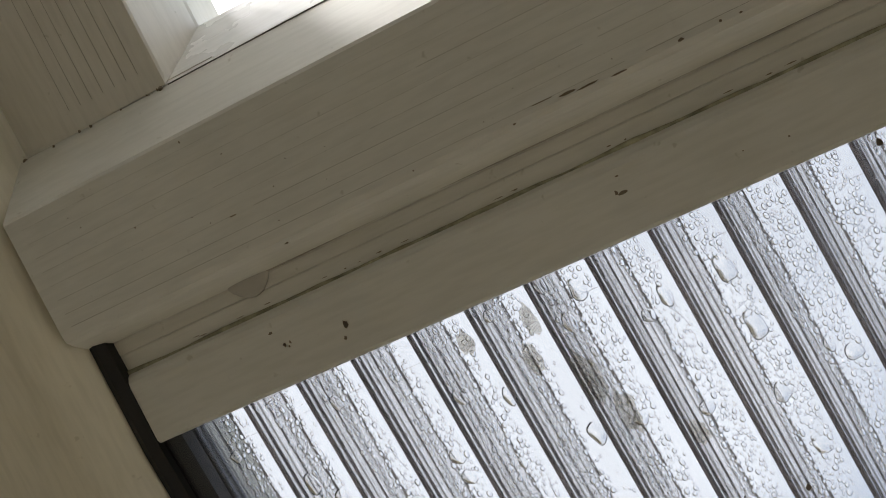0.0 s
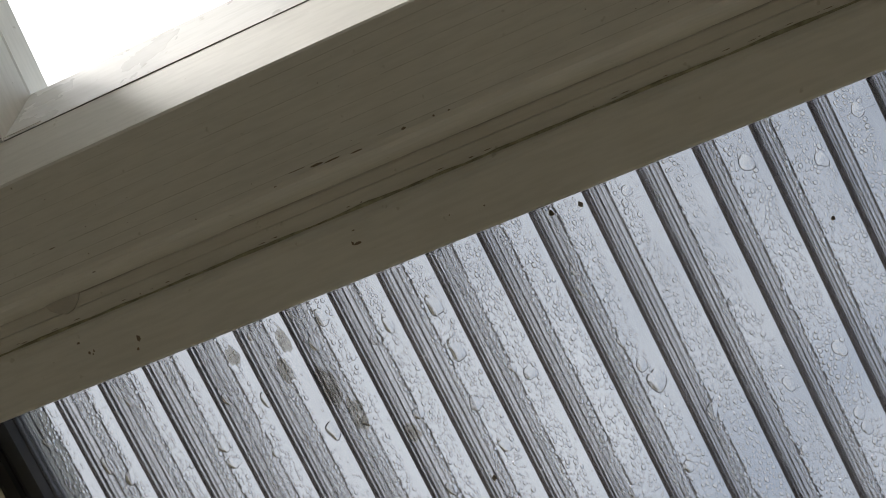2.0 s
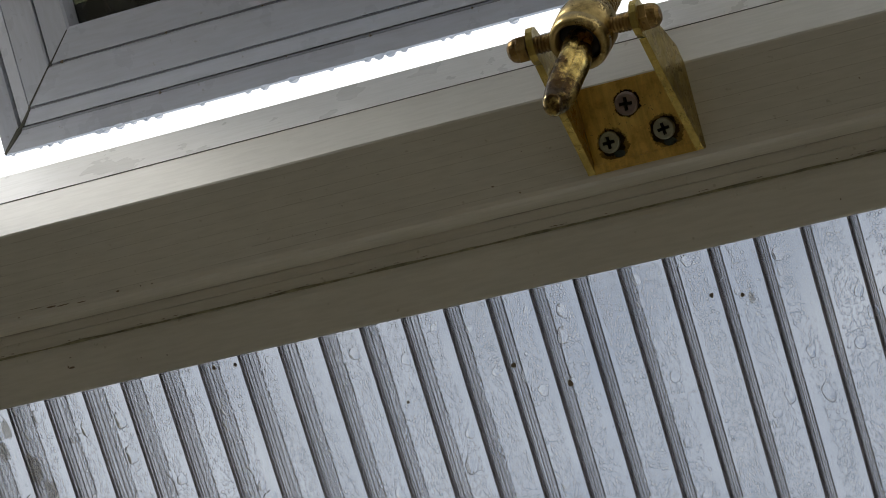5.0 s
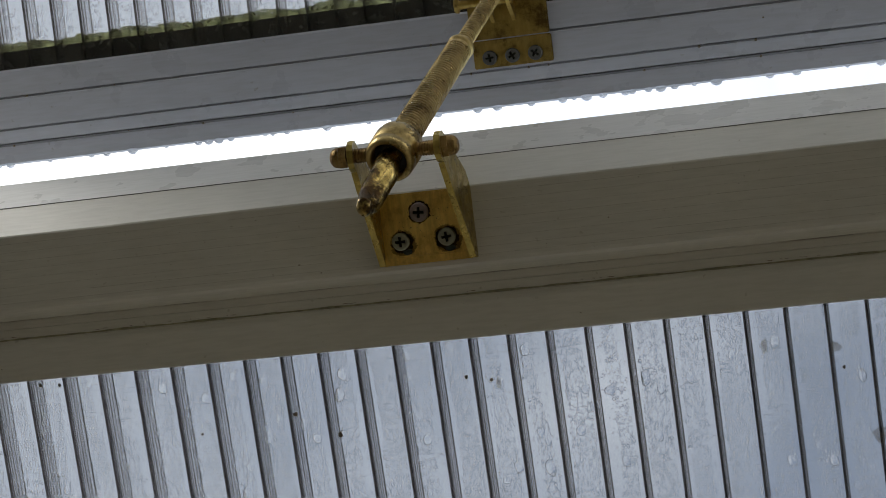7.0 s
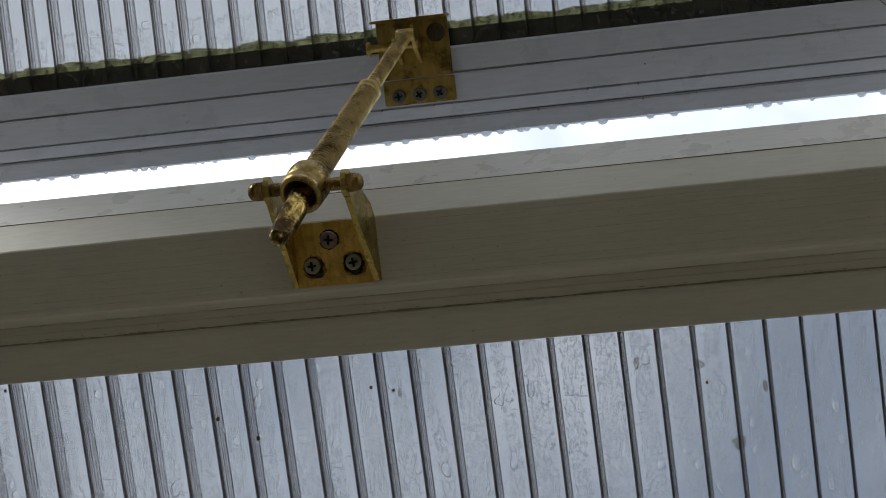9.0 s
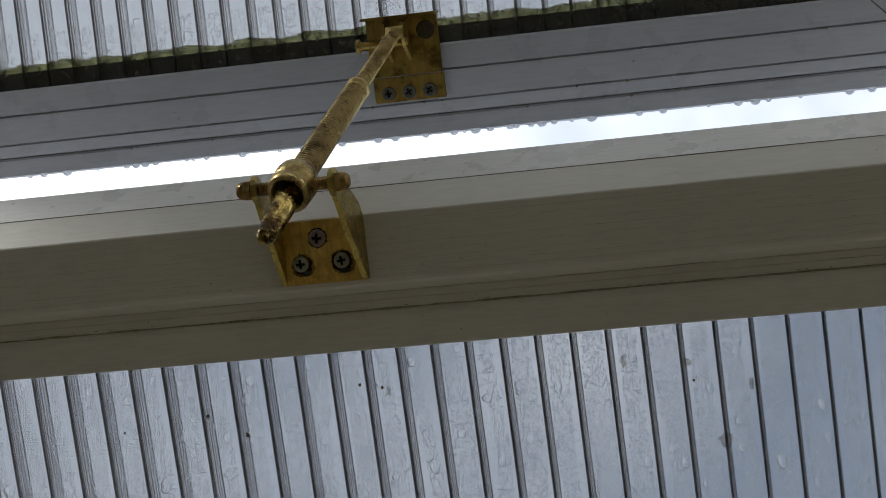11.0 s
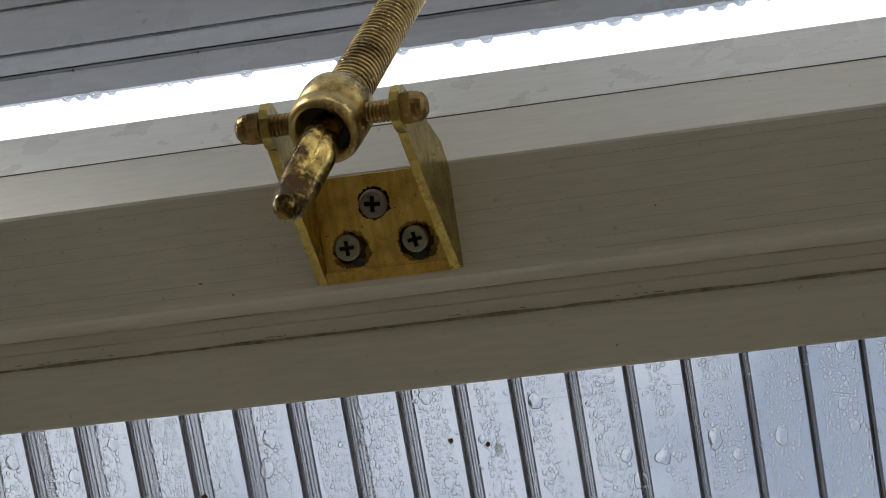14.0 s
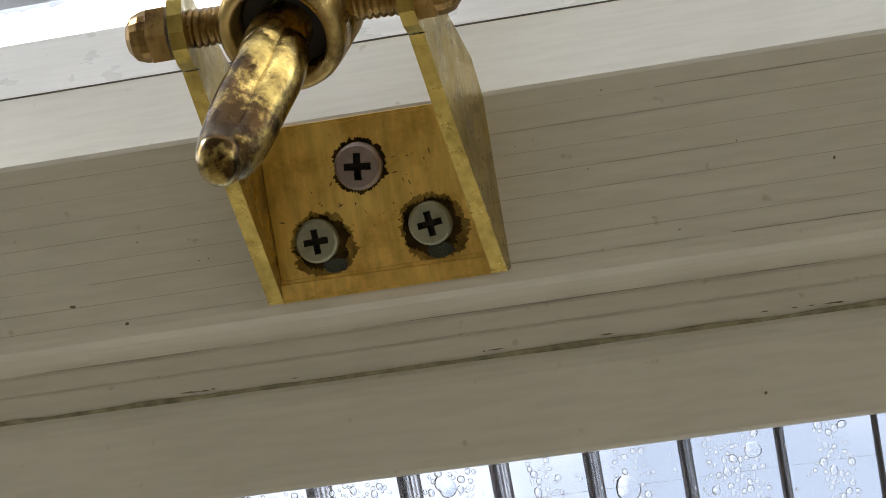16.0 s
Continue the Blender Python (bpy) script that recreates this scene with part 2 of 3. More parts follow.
def lathe(bm, origin, d, prof, seg=24):
    """Turn (distance along d, radius) pairs about the line from origin along d."""
    d, u, v = axes_for(d)
    o = Vector(origin)
    rings = [[o + d * s + (u * math.cos(a) + v * math.sin(a)) * max(r, 1e-5) for a in [2 * math.pi * k / seg for k in range(seg)]] for s, r in prof]
    return loft(bm, rings)


def screw_thread(bm, origin, d, length, r0, r1, pitch, depth, seg=20, per=6):
    d, u, v = axes_for(d)
    o = Vector(origin)
    n = int(length / pitch * per)
    rings = []
    for i in range(n + 1):
        s = length * i / n
        ring = []
        for k in range(seg):
            ph = (s / pitch + k / seg) % 1.0
            r = r0 + (r1 - r0) * s / length - depth * abs(2 * ph - 1) ** 3
            a = 2 * math.pi * k / seg
            ring.append(o + d * s + (u * math.cos(a) + v * math.sin(a)) * r)
        rings.append(ring)
    return loft(bm, rings)


def tube(bm, pts, rad, seg=14, flat=1.0, up=(1, 0, 0)):
    """A bar of varying radius along points; flat squeezes it across up."""
    rings = []
    for i, p in enumerate(pts):
        a, b = Vector(pts[max(i - 1, 0)]), Vector(pts[min(i + 1, len(pts) - 1)])
        d = (b - a).normalized()
        u = (Vector(up) - d * Vector(up).dot(d)).normalized()
        w = d.cross(u)
        r = rad[i] if isinstance(rad, (list, tuple)) else rad
        rings.append([Vector(p) + (u * math.cos(t) * flat + w * math.sin(t)) * r for t in [2 * math.pi * k / seg for k in range(seg)]])
    return loft(bm, rings)


# ---- transom beam ----
X0, X1 = -0.3765, 0.3765
beam_prof = [(-0.0111, 0.0178), (-0.0109, 0.0168), (-0.0001, 0.0004), (0.0007, 0.0), (0.0300, 0.0), (0.0315, 0.0004), (0.0330, 0.0020),
             (0.0345, 0.0046), (0.0356, 0.0068), (0.0364, 0.0086), (0.0368, 0.0098), (0.0370, 0.0100), (0.0374, 0.0098), (0.0402, 0.0098),
             (0.0404, 0.0101), (0.0408, 0.0098), (0.0456, 0.0100), (0.0600, 0.0330), (0.0, 0.0360), (-0.0060, 0.0300)]
beam = structure("transom_beam", along_x(beam_prof, X0, X1, 60, 0.00012, 3), M_BEAM,
                 "cream plastic transom beam under the roof vent", "beam")


def grain_lines():
    """Fine grime-filled draw lines along the beam's inner face."""
    rnd = random.Random(4)
    for k, y in enumerate([0.0034, 0.0070, 0.0107, 0.0143, 0.0180, 0.0217, 0.0253, 0.0285]):
        bm = bmesh.new()
        x = X0 + 0.004
        while x < X1 - 0.01:
            ln = rnd.uniform(0.04, 0.16)
            h = rnd.uniform(0.000025, 0.00006)
            x2 = min(x + ln, X1 - 0.004)
            bm.faces.new([bm.verts.new(p) for p in ((x, y - h, -0.00012), (x2, y - h * 0.6, -0.00012), (x2, y + h * 0.6, -0.00012), (x, y + h, -0.00012))])
            x = x2 + rnd.uniform(0.0, 0.008)
        bmesh.ops.solidify(bm, geom=bm.faces[:], thickness=0.00008)
        part("draw_line", bm, M_LINE, beam)


grain_lines()


def specks():
    """Dirt specks, little chips and smears on the beam."""
    rnd = random.Random(8)
    spots = [(-0.2306, 0.0293, 0.0021, 0.0004), (-0.2255, 0.0297, 0.0030, 0.00022), (-0.2177, 0.0302, 0.0022, 0.0002), (-0.2027, 0.0295, 0.0007, 0.0004), (-0.1934, 0.0295, 0.0004, 0.0003), (-0.1888, 0.0297, 0.0004, 0.00025),
             (-0.2365, 0.0286, 0.0030, 0.00012), (-0.3178, 0.0218, 0.0011, 0.00018), (-0.2713, 0.0301, 0.0003, 0.0002), (-0.3430, 0.0145, 0.0003, 0.0002), (-0.3215, 0.0019, 0.0003, 0.0003), (-0.2446, 0.0304, 0.0005, 0.0002), (-0.3085, 0.0324, 0.0006, 0.0002),
             (0.075, 0.0190, 0.0003, 0.0003), (-0.055, 0.0250, 0.0006, 0.0003), (-0.046, 0.0292, 0.0004, 0.0003)]
    for x, y, a, b in spots + [(rnd.uniform(-0.37, 0.3), rnd.uniform(0.002, 0.028), rnd.uniform(0.0001, 0.0003), rnd.uniform(0.0001, 0.0002)) for _ in range(60)]:
        bm = bmesh.new()
        n = 9
        bm.faces.new([bm.verts.new((x + a * math.cos(t) * rnd.uniform(0.6, 1.2), y + b * math.sin(t) * rnd.uniform(0.6, 1.2), -0.00016)) for t in [2 * math.pi * k / n for k in range(n)]])
        bmesh.ops.solidify(bm, geom=bm.faces[:], thickness=0.0001)
        part("dirt_speck", bm, M_SPECK, beam)


specks()


def corner_grime():
    rnd = random.Random(15)
    for k in range(16):
        x = rnd.uniform(-0.376, -0.330)
        y, z = -0.0109 + rnd.uniform(-0.0002, 0.001), 0.0172 - rnd.uniform(0, 0.0008)
        bm = bmesh.new()
        r0 = rnd.uniform(0.0002, 0.0008)
        lathe(bm, (x, y, z), (0, -0.8, -0.6), [(-0.0004, r0), (0.0002, r0 * 0.8), (0.0005, r0 * 0.2)], 8)
        part("dirt_speck", bm, M_SPECK, beam)


corner_grime()


def sealant():
    bm = bmesh.new()
    pts, rad = [], []
    for i in range(121):
        x = -0.376 + 0.75 * i / 120
        pts.append((x, 0.0366 + 0.0003 * noise.noise((x * 40, 1, 2)), 0.0098))
        rad.append(max(0.00012, 0.00026 + 0.0004 * noise.noise((x * 30, 5, 0))))
    tube(bm, pts, rad, 8, 1.0, (0, 0, 1))
    part("sealant_bead", bm, plain("grey_sealant", (0.46, 0.42, 0.36), 0.6), beam, "grey smear of old sealant", True)
    bm = bmesh.new()
    lathe(bm, (-0.3290, 0.0372, 0.0100), (0, 0, -1), [(0, 0.0040), (0.0008, 0.0036), (0.0014, 0.0022), (0.0016, 0.0004)], 20)
    for v in bm.verts:
        v.co.x = -0.3290 + (v.co.x + 0.3290) * (1.6 - 120 * max(0, v.co.y - 0.0372))
    part("sealant_drip", bm, plain("pale_sealant", (0.60, 0.57, 0.50), 0.45), beam, "pale drip of old sealant", True)


sealant()

# glazing bead that clamps the sheet's upper edge
bead_prof = [(0.0444, 0.0130), (0.0450, 0.0098), (0.0458, 0.0086), (0.0470, 0.0078), (0.0482, 0.0075), (0.0620, 0.0074), (0.0627, 0.0077), (0.0630, 0.0084), (0.0630, 0.0090), (0.0560, 0.0092), (0.0480, 0.0130)]
bead = structure("glazing_bead", along_x(bead_prof, X0 + 0.0040, X1 - 0.0040, 50, 0.0001, 9), M_BEAM, "cream plastic glazing bead clamping the clear sheet", "glazing bead")


def bead_dirt():
    rnd = random.Random(5)
    bm = bmesh.new()
    pts, rad = [], []
    for i in range(241):
        x = -0.372 + 0.744 * i / 240
        pts.append((x, 0.0449 + 0.0002 * noise.noise((x * 90, 3, 1)), 0.0097))
        rad.append(max(0.0002, 0.00042 + 0.0004 * noise.noise((x * 55, 0, 4)) + 0.00015 * rnd.random()))
    tube(bm, pts, rad, 7, 0.5, (0, 0, 1))
    part("grime_line", bm, M_ALGAE, bead, "green-brown grime in the joint", True)
    for k in range(90):
        x = rnd.uniform(-0.37, 0.33)
        if noise.noise((x * 26, 8, 3)) < -0.1:
            continue
        a, b, y = rnd.uniform(0.0003, 0.0016), rnd.uniform(0.00008, 0.00018), 0.0438 + rnd.uniform(-0.0002, 0.0002)
        bm = bmesh.new()
        bm.faces.new([bm.verts.new((x + p * a, y + q * b, 0.00985)) for p, q in ((-1, 0), (-0.3, -0.8), (0.5, -1), (1, 0.1), (0.2, 0.9))])
        bmesh.ops.solidify(bm, geom=bm.faces[:], thickness=0.00005)
        part("dirt_speck", bm, M_SPECK, bead)
    for x, y, a, b in [(-0.3110, 0.0578, 0.0005, 0.0005), (-0.3094, 0.0549, 0.0008, 0.0011), (-0.2329, 0.0535, 0.0014, 0.0004), (-0.2345, 0.0530, 0.0005, 0.0006), (-0.3286, 0.0499, 0.0006, 0.0004), (-0.3266, 0.0536, 0.0005, 0.0006), (-0.3249, 0.0535, 0.0003, 0.0005), (-0.3256, 0.0544, 0.0003, 0.0003), (-0.1943, 0.0568, 0.0003, 0.0003), (-0.2047, 0.0557, 0.0002, 0.0002), (-0.2327, 0.0498, 0.0005, 0.0002), (0.058, 0.0568, 0.0003, 0.0003)]:
        bm = bmesh.new()
        bm.faces.new([bm.verts.new((x + a * math.cos(t) * rnd.uniform(0.6, 1.2), y + b * math.sin(t) * rnd.uniform(0.6, 1.2), 0.00728)) for t in [2 * math.pi * k / 10 for k in range(10)]])
        bmesh.ops.solidify(bm, geom=bm.faces[:], thickness=0.0001)
        part("dirt_speck", bm, M_SPECK, bead)


bead_dirt()


# ---- roof vent's fixed frame ----
VX0, VX1, VY0, VY1 = -0.3274, 0.3274, -0.6200, -0.0204
window = thing("roof_window", (0, VY1, 0.02), "white plastic roof window propped open, wet along its sash edge", "roof window")


def vent_frame():
    # (out from the opening, height): the splay towards the opening, then the flat of the jamb
    low = [(0.0, 0.0380), (0.0003, 0.0372), (0.0089, 0.0174), (0.0092, 0.0170), (0.0095, 0.0380), (0.0040, 0.0410)]
    bm = bmesh.new()
    loft(bm, [[(VX0 - o * 0.6, VY1 + o, z) for o, z in low], [(VX1 + o * 0.6, VY1 + o, z) for o, z in low]])
    part("bottom_rail", bm, M_FRAME, window)
    side = [(0.0, 0.0380), (0.0003, 0.0372), (0.0014, 0.0176), (0.0018, 0.0170), (0.0340, 0.0185), (0.0502, 0.0200), (0.0502, 0.0520), (0.0, 0.0480)]
    for sx, xx in ((-1, VX0), (1, VX1)):
        bm = bmesh.new()
        loft(bm, [[(xx + sx * o, VY1 + min(o * 5.0, 0.0092), z) for o, z in side], [(xx + sx * o, VY0, z) for o, z in side]])
        jamb = part("jamb", bm, M_JAMB, window, "cream plastic side jamb with drawn grain")
        for k in range(7):
            o = 0.0075 + 0.0038 * k
            z = 0.0170 + (o - 0.0028) * 0.048 - 0.00006
            bm = bmesh.new()
            box(bm, xx + sx * o - 0.00003, xx + sx * o + 0.00003, VY0 + 0.02, VY1 + 0.004, z - 0.00004, z + 0.0001)
            part("draw_line", bm, M_LINE, jamb)
    # blocks added to stop sky light leaking between jambs and beam
    for sx in (-1, 1):
        bm = bmesh.new()
        xa, xb = sorted((sx * 0.3760, sx * 0.3150))
        box(bm, xa, xb, -0.0120, 0.0, 0.0180, 0.0420)
        part("light_leak_filler", bm, M_JAMB, window)
    bm = bmesh.new()
    box(bm, VX0 - 0.05, VX1 + 0.05, VY0 - 0.05, VY0, 0.0, 0.045, 0.002)
    part("head_rail", bm, M_FRAME, window)
    bm = bmesh.new()
    box(bm, -0.3285, 0.3285, -0.01122, -0.0109, 0.0168, 0.0186)
    part("joint_line", bm, M_JOINT, window, "dark grimy joint")


vent_frame()


# ---- rafters and gaskets ----
def rafter(s):
    prof = [(-0.3764, 0.0450), (-0.3764, 0.0080), (-0.3770, 0.0052), (-0.3810, 0.0005), (-0.3835, -0.0020), (-0.3880, -0.0036), (-0.4400, -0.0040), (-0.4440, -0.0030), (-0.4560, 0.0080), (-0.4560, 0.0450)]
    bm = along_y([(s * -x, z) for x, z in prof], -1.60, 1.10)
    return structure("rafter", bm, M_RAFTER, "cream plastic roof rafter running down the slope", "rafter", True)


for s in (-1, 1):
    rafter(s)
    g = bmesh.new()
    along = [(s * 0.3763, 0.0100), (s * 0.3763, 0.0066), (s * 0.3745, 0.0060), (s * 0.3716, 0.0070), (s * 0.3716, 0.0100)]
    loft(g, [[(x, y, z + 0.085 * max(0, y - 0.064)) for x, z in along] for y in (0.0335, 0.064, 1.10)])
    structure("gasket", g, M_RUBBER, "black rubber gasket between rafter and clear sheet", "gasket")

# ---- clear multiwall sheets ----
SLOPE = 0.0895


def sheet_z(y):
    return 0.0090 + SLOPE * (y - 0.0630)


PITCH_X, RIB0, THICK = 0.01618, 0.15563, 0.016
sheet = thing("clear_roof_sheet", (0, 0.06, 0.008), "clear multiwall plastic roof sheet, grimy and beaded with condensation", "roof sheet")


def skin(parent, x0, x1, y0, y1, zf, thick):
    bm = bmesh.new()
    loft(bm, [[(x0, y, zf(y)), (x1, y, zf(y)), (x1, y, zf(y) + thick), (x0, y, zf(y) + thick)] for y in (y0, y1)])
    return part("skin", bm, M_SKIN, parent)


def rib_mesh(length, thick, levels):
    """One upright web with a fillet at each wall that it meets, tinted dark for refraction; its foot lies at the
    origin.
    """
    bm = bmesh.new()

    def bar(x0, x1, z0, z1, mi):
        n0 = len(bm.faces)
        loft(bm, [[(x0, y, z0), (x1, y, z0), (x1, y, z1), (x0, y, z1)] for y in (0, length)])
        bm.faces.ensure_lookup_table()
        for f in bm.faces[n0:]:
            f.material_index = mi
    bar(-0.00016, 0.00016, 0.0010, thick - 0.0010, 0)
    for z, w, h, mi in levels:
        bar(-w, w, z + 0.0002, z + 0.0002 + h, mi)
    return mesh_of("rib", bm, [M_WEB, M_BEAD, M_FAINT])


skin(sheet, -0.3760, 0.3760, 0.0500, 1.08, sheet_z, THICK)
for s in (-1, 1):
    bm = bmesh.new()
    xa, xb = sorted((s * 0.3714, s * 0.3662))
    loft(bm, [[(xa, y, sheet_z(y) + 0.0006), (xb, y, sheet_z(y) + 0.0006), (xb, y, sheet_z(y) + 0.010), (xa, y, sheet_z(y) + 0.010)] for y in (0.051, 1.05)])
    part("edge_tape", bm, M_EDGE, sheet, "dark closing tape on the sheet's edge")
rib_a = rib_mesh(1.0, THICK, [(0.0, 0.00048, 0.0007, 1), (0.0026, 0.00022, 0.0008, 1), (0.0050, 0.00014, 0.0005, 2), (0.0078, 0.00016, 0.0005, 1), (0.0112, 0.00014, 0.0004, 2), (0.0150, 0.00026, 0.0005, 1)])
for k in range(-32, 14):
    ob = new("rib", rib_a)
    ob.parent = sheet
    ob.location = Vector((RIB0 + PITCH_X * k, 0.052, sheet_z(0.052))) - BASE[sheet]
    ob.rotation_euler.x = math.atan(SLOPE)
bm = bmesh.new()
box(bm, -0.362, 0.362, 0.0700, 0.07009, sheet_z(0.07) + 0.0004, sheet_z(0.07) + 0.0006)
part("scratch_line", bm, M_WEB, sheet, "faint cut line across the sheet")

# ---- opened sash ----
SX0, SX1, SY1, SY0, SZ, TILT = -0.2898, 0.2898, -0.0274, -0.5700, 0.1066, 0.0


def sz(y, z):
    return SZ + z + TILT * (y - SY1)


def sash_frame():
    # inward distance and height: drip lip, groove, step, two flats, up to the sheet
    rails = [("drip_lip", [(0.0, -0.0010), (0.0008, -0.0024), (0.0085, 0.0008), (0.0088, 0.0120), (0.0, 0.0120)]),
             ("gasket_channel", [(0.0094, 0.0050), (0.0100, 0.0016), (0.0158, 0.0010), (0.0160, 0.0060), (0.0160, 0.0200), (0.0094, 0.0200)]),
             ("sash_rail", [(0.0164, 0.0030), (0.0170, -0.0002), (0.0300, 0.0004), (0.0306, 0.0010), (0.0306, 0.0200), (0.0164, 0.0200)]),
             ("inner_bead", [(0.0310, 0.0024), (0.0316, 0.0014), (0.0430, 0.0020), (0.0440, 0.0030), (0.0440, 0.0140), (0.0310, 0.0200)])]
    for name, prof in rails:
        for side in ("bottom", "left", "right", "top"):
            rings = []
            for end in (0, 1):
                ring = []
                for d, z in prof:
                    if side == "bottom":
                        x, y = ((SX0 + d * 0.95) if end == 0 else (SX1 - d * 0.95)), SY1 - d
                    elif side == "top":
                        x, y = ((SX0 + d * 0.95) if end == 0 else (SX1 - d * 0.95)), SY0 + d
                    else:
                        x = SX0 + d * 0.95 if side == "left" else SX1 - d * 0.95
                        y = SY0 + d if end == 0 else SY1 - d
                    ring.append((x, y, sz(y, z)))
                rings.append(ring)
            bm = bmesh.new()
            loft(bm, rings)
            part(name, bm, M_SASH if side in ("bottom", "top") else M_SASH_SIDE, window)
    # dark grime in the joints of the bottom rail; also closes gaps that leaked sky light
    for d, h, up in ((0.0091, 0.0005, 0.0008), (0.0162, 0.0003, 0.0008), (0.0308, 0.0003, 0.0010)):
        bm = bmesh.new()
        y = SY1 - d
        box(bm, SX0 + d, SX1 - d, y - h, y + h, sz(y, up), sz(y, 0.018))
        part("joint_grime", bm, M_SASH_GAP, window)


sash_frame()


def mitres():
    """Grimy mitre joints at the sash's lower corners."""
    for sx, xe in ((1, SX0), (-1, SX1)):
        pts = [(xe + sx * d * 0.95, SY1 - d, sz(SY1 - d, z) - 0.0001) for d, z in ((0.0008, -0.0024), (0.0085, 0.0008), (0.0100, 0.0016), (0.0158, 0.0010), (0.0170, -0.0002), (0.0300, 0.0004), (0.0316, 0.0014), (0.0430, 0.0020))]
        bm = bmesh.new()
        tube(bm, pts, [0.0006, 0.0012, 0.0009, 0.0005, 0.0004, 0.0003, 0.0003, 0.0002], 8)
        part("mitre_joint", bm, M_GROOVE, window, "dark grimy mitre joint", True)
    rnd = random.Random(77)
    for k in range(22):
        d = rnd.choice((0.0087, 0.0161, 0.0310, rnd.uniform(0.002, 0.03)))
        x = rnd.uniform(SX0 + 0.02, SX1 - 0.02)
        y = SY1 - d
        bm = bmesh.new()
        r0 = rnd.uniform(0.0003, 0.0008)
        lathe(bm, (x, y, sz(y, 0.0014)), (0, 0, -1), [(0, r0), (0.0007, r0 * 0.8), (0.0017, r0 * 0.3)], 8)
        part("dirt_speck", bm, M_SPECK, window)


mitres()


def sash_sheet():
    zf = lambda y: sz(y, 0.0120)
    x0, x1, y0, y1 = SX0 + 0.036, SX1 - 0.036, SY0 + 0.03, SY1 - 0.034
    skin(window, x0, x1, y0, y1, zf, 0.016)
    rm = rib_mesh((y1 - y0) * 1.014, 0.016, [(0.0, 0.00048, 0.0007, 1), (0.0040, 0.00022, 0.0007, 1), (0.0080, 0.00016, 0.0004, 2), (0.0146, 0.00030, 0.0006, 2)])
    k = 0
    while x0 + 0.006 + k * 0.0136 < x1:
        ob = new("rib", rm)
        ob.parent = window
        ob.location = Vector((x0 + 0.006 + k * 0.0136, y0, zf(y0))) - BASE[window]
        ob.rotation_euler.x = math.atan(TILT)
        k += 1
    n = 260
    for film, ya, yb, mat, lab in (("soil_band", SY1 - 0.043, SY1 - 0.0525, M_SOIL, "dark wet soil behind the sash's lower edge"), ("moss_band", SY1 - 0.0525, SY1 - 0.0562, M_MOSS, "green moss line inside the sheet")):
        bm = bmesh.new()
        rows = []
        for i in range(n + 1):
            x = x0 + 0.004 + (x1 - x0 - 0.008) * i / n
            w = 0.0022 * noise.noise((x * 60, 3, 0)) + 0.0014 * noise.noise((x * 300, 1, 0))
            e = yb - (w if mat is M_MOSS else 0.0)
            rows.append([(x, ya, zf(ya) + 0.0012), (x, e, zf(e) + 0.0012), (x, e, zf(e) + 0.0030), (x, ya, zf(ya) + 0.0030)])
        loft(bm, rows)
        part(film, bm, mat, window, lab)


sash_sheet()


# ---- brass screw opener ----
opener = thing("window_opener", (0, 0.014, 0), "tarnished brass screw-jack window opener with a crank eye", "window opener")
PIV = Vector((-0.0008, -0.0180, -0.0338))
PIN = Vector((0.0244, -0.0790, 0.0870))
AX = (PIN - PIV).normalized()


EYE_A = [Vector(p) for p in ((-0.0029, -0.0140, -0.0420), (-0.0043, -0.0105, -0.0485), (-0.0062, -0.0062, -0.0550), (-0.0072, -0.0016, -0.0620), (-0.0070, 0.0006, -0.0665), (-0.0062, 0.0016, -0.0695))]
EYE_B = [Vector(p) for p in ((-0.0004, -0.0130, -0.0420), (-0.0005, -0.0098, -0.0470), (-0.0022, -0.0060, -0.0525), (-0.0042, -0.0016, -0.0590), (-0.0056, 0.0004, -0.0640), (-0.0062, 0.0012, -0.0675))]


def smooth_path(pts, steps):
    """Points along a soft curve through those given."""
    out = []
    for i in range(len(pts) - 1):
        a, b = pts[i], pts[i + 1]
        ta = (b - pts[i - 1]) / 2 if i else b - a
        tb = (pts[i + 2] - a) / 2 if i + 2 < len(pts) else b - a
        for k in range(steps):
            t = k / steps
            out.append(a * (2 * t**3 - 3 * t**2 + 1) + ta * (t**3 - 2 * t**2 + t) + b * (3 * t**2 - 2 * t**3) + tb * (t**3 - t**2))
    return out + [pts[-1]]


